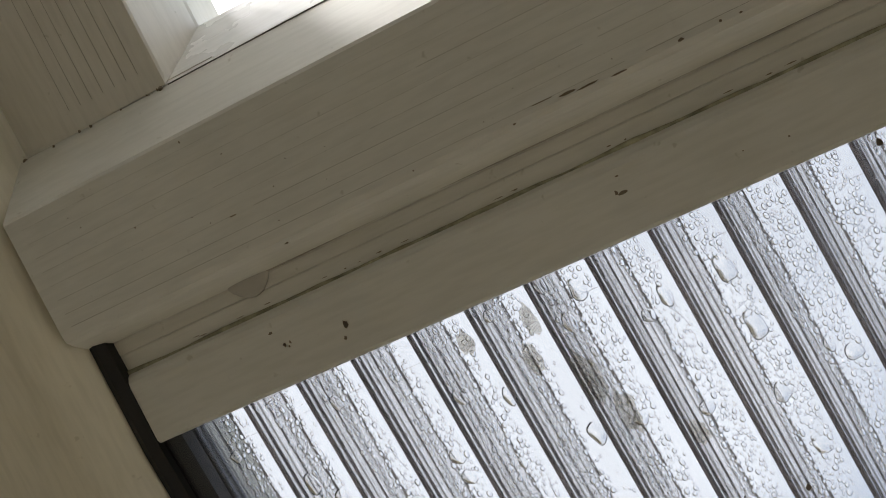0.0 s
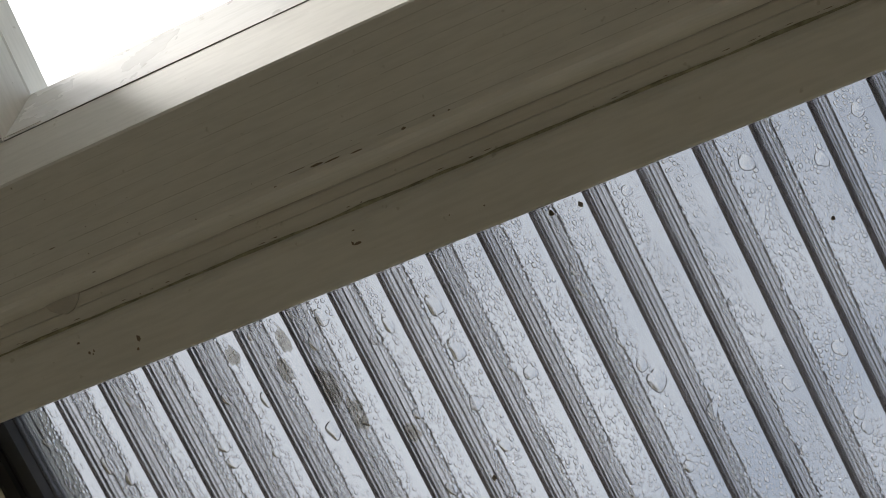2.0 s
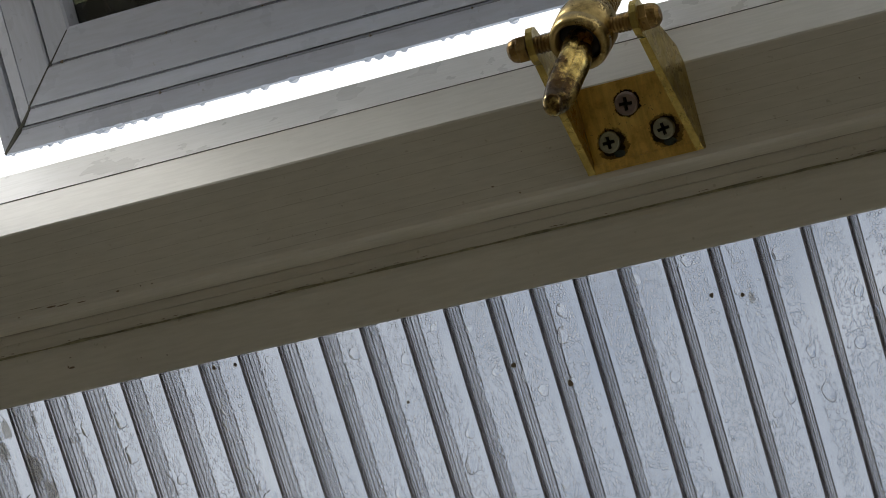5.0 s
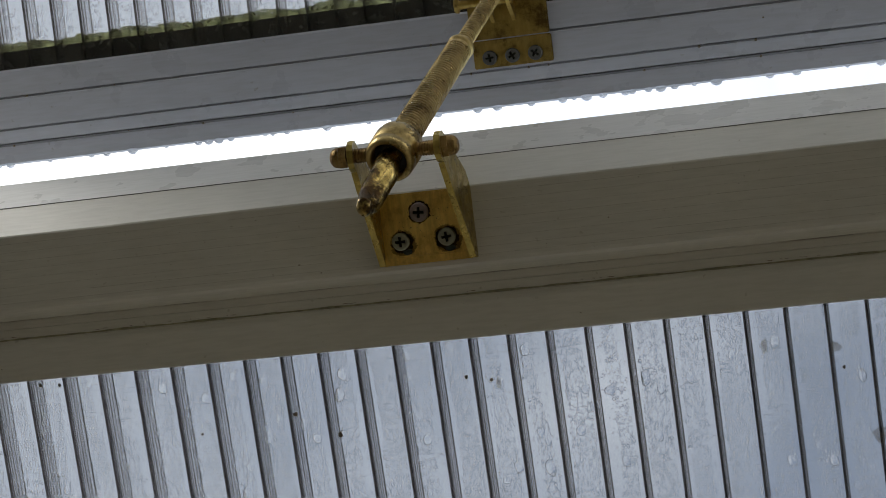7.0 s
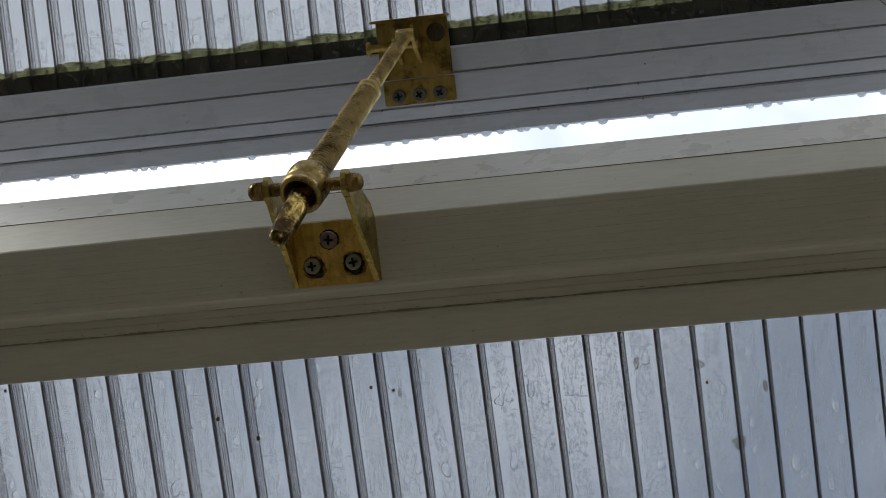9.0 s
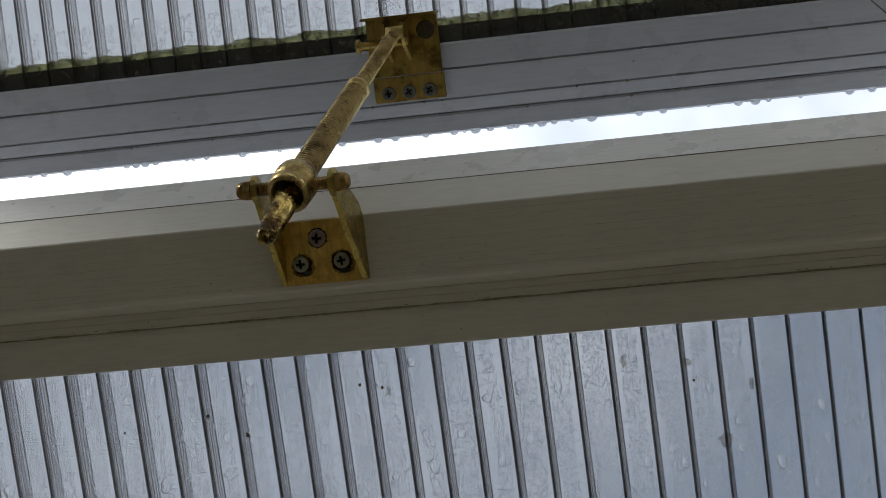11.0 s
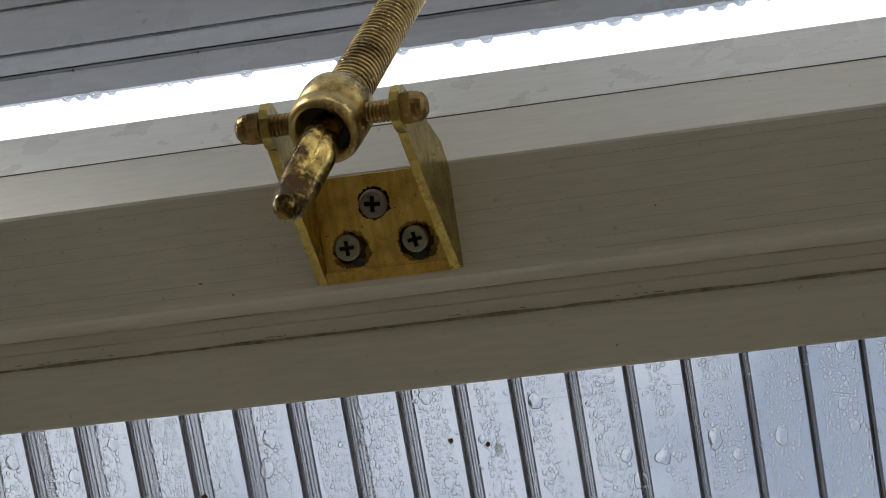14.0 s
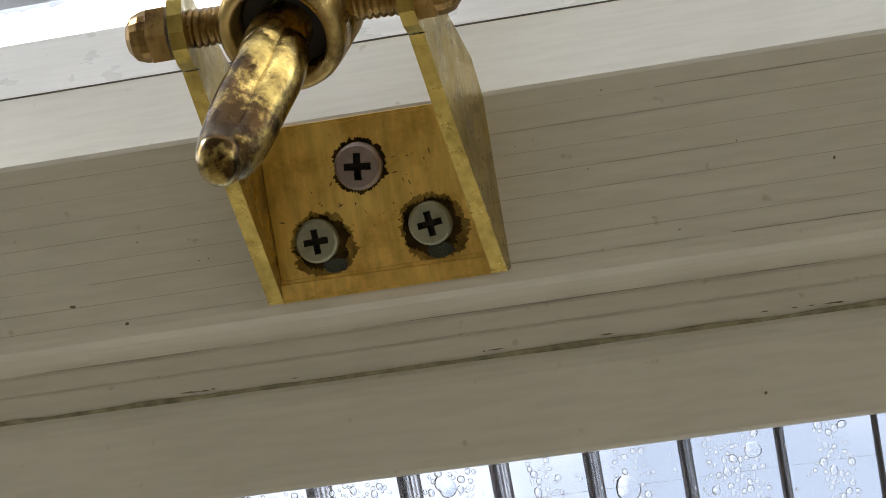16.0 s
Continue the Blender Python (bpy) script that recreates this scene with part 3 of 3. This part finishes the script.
def cross_head(c, r, up, right, out, slot_turn, mat, parent, label):
    """A pan head with a sunk cross; out points away from the plate."""
    bm = bmesh.new()
    c, up, right, out = Vector(c), Vector(up), Vector(right), Vector(out)
    a, b = r * 0.56, r * 0.15
    cross = [(b, b), (b, a), (-b, a), (-b, b), (-a, b), (-a, -b), (-b, -b), (-b, -a), (b, -a), (b, -b), (a, -b), (a, b)]
    ct, st = math.cos(slot_turn), math.sin(slot_turn)
    P = lambda x, y, h: c + right * (x * ct - y * st) + up * (x * st + y * ct) + out * h
    H = r * 0.32
    cv = [bm.verts.new(P(x, y, H)) for x, y in cross]
    ce = [bm.edges.new((cv[i], cv[(i + 1) % 12])) for i in range(12)]
    n = 24
    ov = [bm.verts.new(P(r * 0.86 * math.cos(t), r * 0.86 * math.sin(t), H)) for t in [2 * math.pi * k / n for k in range(n)]]
    oe = [bm.edges.new((ov[i], ov[(i + 1) % n])) for i in range(n)]
    bmesh.ops.triangle_fill(bm, edges=ce + oe, use_beauty=True)
    low = [bm.verts.new(P(x * 0.8, y * 0.8, -H * 0.6)) for x, y in cross]
    for i in range(12):
        f = bm.faces.new((cv[i], cv[(i + 1) % 12], low[(i + 1) % 12], low[i]))
        f.material_index = 1
    f = bm.faces.new(low)
    f.material_index = 1
    prev = ov
    for rr, h in ((0.96, 0.75), (1.0, 0.35), (1.0, -0.3)):
        cur = [bm.verts.new(P(r * rr * math.cos(t), r * rr * math.sin(t), H * h)) for t in [2 * math.pi * k / n for k in range(n)]]
        for i in range(n):
            bm.faces.new((prev[i], prev[(i + 1) % n], cur[(i + 1) % n], cur[i]))
        prev = cur
    return part("screw", bm, [mat, M_SLOT], parent, label)


def blot(c, r0, seed, mat, parent, name, label, z, squash=1.0, thick=0.00012):
    rnd = random.Random(seed)
    bm = bmesh.new()
    n = 130
    x0, y0 = c
    bm.faces.new([bm.verts.new((x0 + r0 * (1 + 0.3 * noise.noise((math.cos(t) * 2, math.sin(t) * 2, seed)) + 0.09 * rnd.uniform(-1, 1)) * math.cos(t),
                                y0 + squash * r0 * (1 + 0.16 * noise.noise((math.cos(t) * 2, math.sin(t) * 2, seed + 9)) + 0.09 * rnd.uniform(-1, 1)) * math.sin(t), z)) for t in [2 * math.pi * k / n for k in range(n)]])
    bmesh.ops.solidify(bm, geom=bm.faces[:], thickness=thick)
    part(name, bm, mat, parent, label)


def lower_bracket():
    bm = bmesh.new()
    box(bm, -0.0180, 0.0180, 0.0004, 0.0290, -0.0026, 0.0, 0.0005)
    box(bm, -0.0190, 0.0190, 0.0256, 0.0293, -0.0036, -0.0004, 0.0006)
    plate = part("base_plate", bm, M_BRASS, opener, "golden brass base plate with scratches")
    for s in (-1, 1):
        out = [(0.0292, 0.0), (0.0292, -0.0032), (0.0200, -0.0104), (0.0, -0.0265), (-0.0118, -0.0352)]
        for k in range(9):
            a = radians(-10 + k * 25)
            out.append((PIV.y + 0.0062 * math.cos(a), PIV.z - 0.0062 * math.sin(a)))
        out += [(-0.0205, -0.0270), (-0.0060, -0.0040), (0.0008, 0.0)]
        bm = bmesh.new()
        xa = s * 0.0204
        xb = s * 0.0178
        loft(bm, [[(x * (1 - 0.07 * z / PIV.z), y, z) for y, z in out] for x in (xa, xb)])
        bmesh.ops.bevel(bm, geom=[e for e in bm.edges if e.calc_length() > 0.001 and len(e.link_faces) == 2 and e.calc_face_angle(0) > 1.2], offset=0.00035, segments=2, affect="EDGES")
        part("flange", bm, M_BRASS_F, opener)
    blot((-0.0096, 0.0206), 0.0054, 3, M_TARN_S, plate, "tarnish_edge", "brown tarnish spreading from the screw", -0.00268)
    blot((0.0094, 0.0204), 0.0057, 5, M_TARN_S, plate, "tarnish_edge", "brown tarnish spreading from the screw", -0.00268)
    blot((-0.0098, 0.0202), 0.0045, 33, M_TARN, plate, "tarnish_ring", "dark tarnish round the screw", -0.00276)
    blot((0.0090, 0.0200), 0.0048, 35, M_TARN, plate, "tarnish_ring", "dark tarnish round the screw", -0.00276)
    blot((-0.0012, 0.0085), 0.0045, 7, M_TARN, plate, "tarnish_ring", "thin dark ring round the screw", -0.00270)
    blot((0.0098, 0.0242), 0.0023, 11, M_VERD, plate, "verdigris", "green verdigris below the screw", -0.0029, 0.55)
    blot((-0.0080, 0.0242), 0.0021, 13, M_VERD, plate, "verdigris", "green verdigris below the screw", -0.0029, 0.55)
    rnd = random.Random(61)
    for k in range(46):
        x, y = rnd.gauss(0, 0.007), 0.0135 + rnd.gauss(0, 0.005)
        if abs(x) > 0.016 or not 0.002 < y < 0.026:
            continue
        a, w, turn = rnd.choice((0.0002, 0.0003, 0.0006)), rnd.uniform(0.00006, 0.00014), rnd.uniform(0, math.pi)
        bm = bmesh.new()
        bm.faces.new([bm.verts.new((x + p * math.cos(turn) - q * math.sin(turn), y + p * math.sin(turn) + q * math.cos(turn), -0.00266)) for p, q in ((-a, 0), (0, -w), (a, 0.3 * w), (0.2 * a, w))])
        bmesh.ops.solidify(bm, geom=bm.faces[:], thickness=0.00004)
        part("nick", bm, M_NICK_HOLE, plate)
    o = (0, 0, -1)
    cross_head((-0.0102, 0.0197, -0.0036), 0.0037, (0, -1, 0), (1, 0, 0), o, 0.03, M_STEEL, plate, "dull steel cross-head screw")
    cross_head((0.0091, 0.0195, -0.0036), 0.0037, (0, -1, 0), (1, 0, 0), o, 0.12, M_STEEL, plate, "dull steel cross-head screw")
    cross_head((-0.0012, 0.0085, -0.0036), 0.0040, (0, -1, 0), (1, 0, 0), o, -0.1, M_STEEL_P, plate, "pinkish plated cross-head screw")
    for s in (-1, 1):
        bm = bmesh.new()
        screw_thread(bm, PIV + Vector((s * 0.0098, 0, 0)), (s, 0, 0), 0.0072, 0.0029, 0.0031, 0.0011, 0.0005, 18, 5)
        part("pivot_bolt", bm, M_BRASS_N, opener, "", True)
        bm = bmesh.new()
        lathe(bm, PIV + Vector((s * 0.0190, 0, 0)), (s, 0, 0), [(0, 0.0047), (0.0030, 0.0047), (0.0032, 0.0044)], 6)
        lathe(bm, PIV + Vector((s * 0.0190, 0, 0)), (s, 0, 0), [(0.0030, 0.0040), (0.0044, 0.0040), (0.0058, 0.0035), (0.0068, 0.0023), (0.0072, 0.0006)], 20)
        part("cap_nut", bm, M_BRASS_N, opener, "domed brass cap nut")


lower_bracket()


def jack():
    bm = bmesh.new()
    prof = [(-0.0020, 0.0072), (-0.0066, 0.0073), (-0.0074, 0.0079), (-0.0076, 0.0088), (-0.0070, 0.0095), (-0.0058, 0.0099), (-0.0030, 0.0101), (-0.0026, 0.0098), (-0.0021, 0.0101), (0.0045, 0.0102), (0.0072, 0.0097), (0.0088, 0.0084), (0.0096, 0.0070), (0.0118, 0.0067), (0.0120, 0.0055)]
    lathe(bm, PIV, AX, prof, 48)
    part("collar", bm, M_BRASS_C, opener, "heavy turned brass collar", True)
    # near-black ring set back in the collar's mouth
    bm = bmesh.new()
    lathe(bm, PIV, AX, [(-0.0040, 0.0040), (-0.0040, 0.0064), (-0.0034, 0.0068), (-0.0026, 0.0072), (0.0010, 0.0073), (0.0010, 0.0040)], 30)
    part("inner_ring", bm, M_SLOT, opener, "black ring inside the collar", True)
    reach = (PIN - PIV).length
    waist = reach * 0.585
    bm = bmesh.new()
    screw_thread(bm, PIV + AX * 0.0100, AX, waist - 0.0090, 0.0063, 0.0057, 0.00165, 0.0009, 28, 8)
    part("outer_screw", bm, M_BRASS_T, opener, "threaded brass tube", True)
    bm = bmesh.new()
    lathe(bm, PIV + AX * waist, AX, [(0, 0.0048), (0.0002, 0.0056), (0.0012, 0.0057), (0.0016, 0.0053), (0.0026, 0.0053), (0.0030, 0.0058), (0.0050, 0.0059), (0.0056, 0.0054), (0.0060, 0.0036)], 32)
    part("ferrule", bm, M_BRASS_C, opener, "", True)
    bm = bmesh.new()
    screw_thread(bm, PIV + AX * (waist + 0.004), AX, reach - waist - 0.006, 0.0038, 0.0035, 0.0015, 0.0007, 22, 8)
    part("inner_screw", bm, M_BRASS_T, opener, "thin threaded brass rod", True)
    bm = bmesh.new()
    lathe(bm, PIN - Vector((0.0045, 0, 0)), (1, 0, 0), [(0, 0.0020), (0.0003, 0.0032), (0.0087, 0.0032), (0.0090, 0.0020)], 20)
    part("rod_knuckle", bm, M_BRASS_U, opener, "", True)
    # crank eye: the shank splits into two strands of a narrow worn ring, seen almost edge-on
    bm = bmesh.new()
    tube(bm, smooth_path([PIV + AX * 0.002, PIV - AX * 0.005, EYE_A[0], EYE_A[1]], 5), [0.0050, 0.0049, 0.0048, 0.0047, 0.0046, 0.0045, 0.0044, 0.0044, 0.0043, 0.0043, 0.0042, 0.0041, 0.0040, 0.0038, 0.0034, 0.0030], 24)
    part("eye_shank", bm, M_BRASS_E, opener, "", True)
    for strand, big in ((EYE_A, 0.0040), (EYE_B, 0.0037)):
        pts = smooth_path(strand, 7)
        n = len(pts) - 1
        rad = [big * min(1.0, 0.30 + 1.5 * math.sqrt(1 - k / n)) for k in range(n + 1)]
        bm = bmesh.new()
        tube(bm, pts, rad, 22, 0.86)
        part("crank_eye", bm, M_BRASS_E, opener, "worn shiny brass crank eye with brown patina", True)


jack()


def upper_bracket():
    yb = SY1 - 0.0178
    lean = lambda y: sz(y, 0.0) - 0.0004
    cx = 0.0245
    bm = bmesh.new()
    box(bm, cx - 0.0178, cx + 0.0178, SY1 - 0.0300, yb, -0.0022, 0.0, 0.0004)
    for v in bm.verts:
        v.co.z += lean(v.co.y)
    leaf = part("lower_leaf", bm, M_BRASS_U, opener, "brass hinge leaf with three dark screws")
    bm = bmesh.new()
    box(bm, cx - 0.0178, cx + 0.0178, SY1 - 0.0592, SY1 - 0.0305, -0.0046, -0.0022, 0.0004)
    for v in bm.verts:
        v.co.z += lean(v.co.y)
    upper = part("upper_leaf", bm, M_BRASS_U, opener, "brass hinge leaf carrying the rod end")
    bm = bmesh.new()
    box(bm, cx - 0.0190, cx + 0.0190, SY1 - 0.0600, SY1 - 0.0586, -0.0120, -0.0020, 0.0004)
    for v in bm.verts:
        v.co.z += lean(v.co.y)
    part("turned_edge", bm, M_BRASS_U, opener)
    for xx in (cx - 0.0075, cx + 0.0020):
        bm = bmesh.new()
        loft(bm, [[(x, y, lean(y) + z) for y, z in ((SY1 - 0.0585, -0.004), (SY1 - 0.0370, -0.004), (SY1 - 0.0450, -0.0150), (SY1 - 0.0505, -0.0180), (SY1 - 0.0560, -0.0165))] for x in (xx, xx + 0.0018)])
        part("lug", bm, M_BRASS_U, opener)
    bm = bmesh.new()
    yc = SY1 - 0.0468
    z0 = lean(yc) - 0.0130
    lathe(bm, (cx - 0.0215, yc, z0), (1, 0, 0), [(0, 0.0016), (0.0004, 0.0034), (0.0018, 0.0036), (0.0022, 0.0028), (0.0026, 0.0020), (0.0260, 0.0020)], 20)
    part("pivot_pin", bm, M_BRASS_U, opener, "", True)
    up = Vector((0, -1, -TILT)).normalized()
    o = Vector((0, TILT, -1)).normalized()
    for xx in (-0.0103, 0.0, 0.0103):
        cross_head((cx + xx, (SY1 - 0.0222), lean((SY1 - 0.0222)) - 0.0034), 0.0033, up, (1, 0, 0), o, 0.5 + xx * 40, M_DARKSCREW, leaf, "dark weathered cross-head screw")
    # no hole is cut: a dark disc paints in its shade
    bm = bmesh.new()
    lathe(bm, (cx + 0.0118, (SY1 - 0.0515), lean((SY1 - 0.0515)) - 0.0045), (0, TILT, -1), [(0, 0.0046), (0.0003, 0.0046), (0.0005, 0.0042), (0.0004, 0.0030)], 24)
    part("screw_hole_shade", bm, M_NICK_HOLE, upper, "dark disc for the shade inside an empty screw hole", True)


upper_bracket()


# ---- condensation and grime on the sheet ----
def drop_shape(verts, faces, x, y, zf, rx, ry, h, rnd):
    """A shallow, soft-edged cap of water that hangs from the sheet's underside."""
    large = rx > 0.0011
    n = 18 if large else 8
    base = len(verts)
    lean, turn = rnd.uniform(0, 0.14), rnd.uniform(0, 6.28)
    lump = 0.30 if large else 0.0
    out = [1 + lean * math.cos(4 * math.pi * k / n + turn) + lump * noise.noise((math.cos(2 * math.pi * k / n), math.sin(2 * math.pi * k / n), 900 * x)) for k in range(n)]
    rings = (1.0, 0.82, 0.62, 0.40, 0.2) if large else (1.0, 0.70, 0.36)
    for rr in rings:
        for k in range(n):
            t = 2 * math.pi * k / n
            px, py = x + rx * rr * out[k] * math.cos(t), y + ry * rr * out[k] * math.sin(t) + 0.25 * ry * (1 - rr)
            verts.append((px, py, zf(py) - h * (1 - rr * rr) ** 1.6 - 0.00004))
    tip = y + 0.25 * ry
    verts.append((x, tip, zf(tip) - h - 0.00004))
    m = len(rings)
    for k in range(n):
        q = (k + 1) % n
        for a in range(m - 1):
            faces.append((base + a * n + k, base + a * n + q, base + (a + 1) * n + q, base + (a + 1) * n + k))
        faces.append((base + (m - 1) * n + k, base + (m - 1) * n + q, base + m * n))
    faces.append(tuple(base + k for k in reversed(range(n))))


def droplets(name, x0, x1, y0, y1, first, pitch, tries, zf, seed, label, marks=()):
    """Drops that never overlap: a few large ones, then bands of packed beads between them."""
    rnd = random.Random(seed)
    verts, faces, grid = [], [], {}
    G = 0.0030

    def free(x, y, r):
        gx, gy = int(x // G), int(y // G)
        for a in range(gx - 2, gx + 3):
            for b in range(gy - 2, gy + 3):
                for px, py, pr in grid.get((a, b), ()):
                    if (px - x) ** 2 + (py - y) ** 2 < (0.93 * (pr + r)) ** 2:
                        return False
        return True

    def put(x, y, r, long, tall):
        grid.setdefault((int(x // G), int(y // G)), []).append((x, y, r))
        drop_shape(verts, faces, x, y, zf, r, r * long, r * tall, rnd)

    for x, y, r in marks:
        put(x, y, r, 1.45, 0.30)
    for big, count in ((True, tries // 330), (False, tries)):
        for _ in range(count):
            x, y = rnd.uniform(x0, x1), rnd.uniform(y0, y1)
            cell = (x - first) / pitch
            k, f = math.floor(cell), cell - math.floor(cell)
            mid = 0.56 + 0.22 * noise.noise((k * 3.7, y * 14, seed))
            wide = 0.26 + 0.24 * noise.noise((k * 1.9, y * 9, seed + 5))
            wet = wide - abs(f - mid)
            if big:
                r = rnd.uniform(0.0010, 0.0021)
                if not 0.16 < f < 0.84 or wet < -0.05 or rnd.random() < 0.35:
                    continue
            else:
                r = rnd.choice((0.00024, 0.00034, 0.00046, 0.00058, 0.00068)) * rnd.uniform(0.85, 1.15)
                if not 0.07 < f < 0.93:
                    continue
                if wet < 0:
                    if rnd.random() < 0.93:
                        continue
                    r *= 0.6
            if free(x, y, r):
                put(x, y, r, rnd.uniform(1.0, 1.35), rnd.uniform(0.42, 0.66) * (0.45 if big else 1.0))
    me = bpy.data.meshes.new(name)
    me.from_pydata(verts, [], faces)
    me.materials.append(M_DEW)
    for p in me.polygons:
        p.use_smooth = len(p.vertices) < 6
    ob = new(name, me)
    ob.matrix_basis = ROOF
    tagged(ob, label, "condensation", "", "stuff")


droplets("condensation_drops", -0.358, 0.262, 0.0635, 0.172, RIB0, PITCH_X, 150000, sheet_z, 21, "small clear condensation drops beaded under the roof sheet",
         [(-0.2215, 0.0771, 0.0023), (-0.2215, 0.0908, 0.0024), (-0.2674, 0.1000, 0.0021), (-0.2365, 0.0774, 0.0018), (-0.2821, 0.0848, 0.0017), (-0.0942, 0.1203, 0.0024), (-0.1726, 0.1174, 0.0026), (-0.0480, 0.0816, 0.0022), (-0.0457, 0.0732, 0.0019),
          (0.0235, 0.1191, 0.0018), (0.0367, 0.1201, 0.0024), (0.0347, 0.1052, 0.0017), (0.0584, 0.0964, 0.0019), (0.0807, 0.0863, 0.0022), (0.0987, 0.0878, 0.0018), (0.0685, 0.1198, 0.0019), (0.1672, 0.0935, 0.0017), (0.1960, 0.1296, 0.0024), (0.2160, 0.1052, 0.0019)])
droplets("condensation_drops", -0.25, 0.25, SY1 - 0.0720, SY1 - 0.0545, SX0 + 0.042, 0.0136, 12000, lambda y: sz(y, 0.0120), 22, "small clear condensation drops under the sash sheet")


def hanging_drops():
    rnd = random.Random(31)
    verts, faces = [], []
    x = SX0 + 0.004
    while x < SX1:
        r = rnd.choice((0.0010, 0.0014, 0.0019, 0.0023)) * rnd.uniform(0.8, 1.1)
        y = SY1 + 0.0001
        z = sz(y, -0.0012)
        base = len(verts)
        n, m = 10, 6
        for i in range(m + 1):
            a = math.pi * i / m
            rr, zz = r * math.sin(a), r * 1.1 * math.cos(a)
            for k in range(n):
                t = 2 * math.pi * k / n
                verts.append((x + max(rr, 1e-5) * math.cos(t) * 1.1, y - r * 0.15 + max(rr, 1e-5) * math.sin(t) * 0.85, z - r * 0.4 - zz))
        for i in range(m):
            for k in range(n):
                faces.append((base + i * n + k, base + i * n + (k + 1) % n, base + (i + 1) * n + (k + 1) % n, base + (i + 1) * n + k))
        x += rnd.choice((0.004, 0.007, 0.011, 0.016)) * rnd.uniform(0.7, 1.5)
    me = bpy.data.meshes.new("hanging_drops")
    me.from_pydata(verts, [], faces)
    me.materials.append(M_WATER)
    for p in me.polygons:
        p.use_smooth = True
    ob = new("hanging_drops", me)
    ob.matrix_basis = ROOF
    tagged(ob, "clear rain drops hanging from the sash's drip lip", "rain drops", "", "stuff")


hanging_drops()


def sheet_grime():
    rnd = random.Random(41)
    spots = [(-0.262, 0.088, 0.0030, 0.006), (-0.272, 0.079, 0.0022, 0.004), (-0.285, 0.070, 0.0020, 0.003), (-0.258, 0.098, 0.0025, 0.005), (-0.268, 0.071, 0.0018, 0.004), (-0.245, 0.108, 0.0022, 0.003),
             (0.158, 0.0810, 0.0022, 0.002), (0.172, 0.118, 0.0030, 0.003), (0.130, 0.078, 0.0012, 0.003), (0.186, 0.093, 0.0012, 0.003), (0.020, 0.083, 0.0010, 0.002)]
    for x, y, a, b in spots:
        bm = bmesh.new()
        n = 26
        bm.faces.new([bm.verts.new((x + a * (1 + 0.5 * noise.noise((math.cos(t) * 2, math.sin(t) * 2, x * 99))) * math.cos(t), y + b * (1 + 0.5 * noise.noise((math.cos(t) * 2, math.sin(t) * 2, y * 99))) * math.sin(t), 0)) for t in [2 * math.pi * k / n for k in range(n)]])
        for v in bm.verts:
            v.co.z = sheet_z(v.co.y) - 0.00025
        bmesh.ops.solidify(bm, geom=bm.faces[:], thickness=0.0001)
        part("dirt_patch", bm, M_DIRTF, sheet, "faint grey-brown dirt patch")
    for x, y, r in [(-0.0680, 0.0880, 0.0011), (-0.0500, 0.0985, 0.0012), (-0.2289, 0.1280, 0.0008), (0.1605, 0.0894, 0.0007), (-0.1785, 0.0655, 0.0009), (-0.1700, 0.0660, 0.0008), (0.0172, 0.0812, 0.0008), (0.007, 0.0790, 0.0009), (-0.110, 0.0930, 0.0006)]:
        bm = bmesh.new()
        bm.faces.new([bm.verts.new((x + r * rnd.uniform(0.6, 1.2) * math.cos(t), y + r * rnd.uniform(0.6, 1.2) * math.sin(t), sheet_z(y) - 0.0003)) for t in [2 * math.pi * k / 11 for k in range(11)]])
        bmesh.ops.solidify(bm, geom=bm.faces[:], thickness=0.0002)
        part("dirt_speck", bm, M_SPECK, sheet)


sheet_grime()


# ---- the rest of the roof and the plain room below ----
def closing():
    for name, x0, x1, y0, y1 in (("side_roof_sheet", -1.60, -0.46, -1.60, 1.10), ("side_roof_sheet", 0.46, 1.60, -1.60, 1.10), ("upper_roof_sheet", -0.379, 0.379, -1.60, -0.67)):
        bm = bmesh.new()
        box(bm, x0, x1, y0, y1, 0.010, 0.040)
        structure(name, bm, M_SKIN, "clear plastic roof sheet beside the vent", "roof sheet")
    c, s = math.cos(radians(PITCH)), math.sin(radians(PITCH))
    wy0, wy1 = -1.60 * c, 1.10 * c
    top = lambda y: 2.35 - y / c * s

    def wall(name, pts, axis, thick, mat, label, cat):
        bm = bmesh.new()
        a = [bm.verts.new(p) for p in pts]
        f = bm.faces.new(a)
        r = bmesh.ops.extrude_face_region(bm, geom=[f])
        bmesh.ops.translate(bm, verts=[v for v in r["geom"] if isinstance(v, bmesh.types.BMVert)], vec=axis * thick)
        ob = new(name, mesh_of(name, bm, mat))
        tagged(ob, label, cat, "", "structure")
    X = 1.60
    wall("floor", [(-X, wy0, 0), (X, wy0, 0), (X, wy1, 0), (-X, wy1, 0)], Vector((0, 0, -1)), 0.1, M_FLOOR, "light brown floor below the roof", "floor")
    wall("wall_north", [(-X, wy0, 0), (X, wy0, 0), (X, wy0, top(wy0)), (-X, wy0, top(wy0))], Vector((0, -1, 0)), 0.1, M_WALL, "plain cream house wall", "wall")
    wall("wall_south", [(-X, wy1, 0), (X, wy1, 0), (X, wy1, top(wy1)), (-X, wy1, top(wy1))], Vector((0, 1, 0)), 0.1, M_WALL, "plain cream low wall at the eaves", "wall")
    for n_, sx in (("wall_west", -1), ("wall_east", 1)):
        wall(n_, [(sx * X, wy0, 0), (sx * X, wy1, 0), (sx * X, wy1, top(wy1)), (sx * X, wy0, top(wy0))], Vector((sx, 0, 0)), 0.1, M_WALL, "plain cream side wall", "wall")


closing()
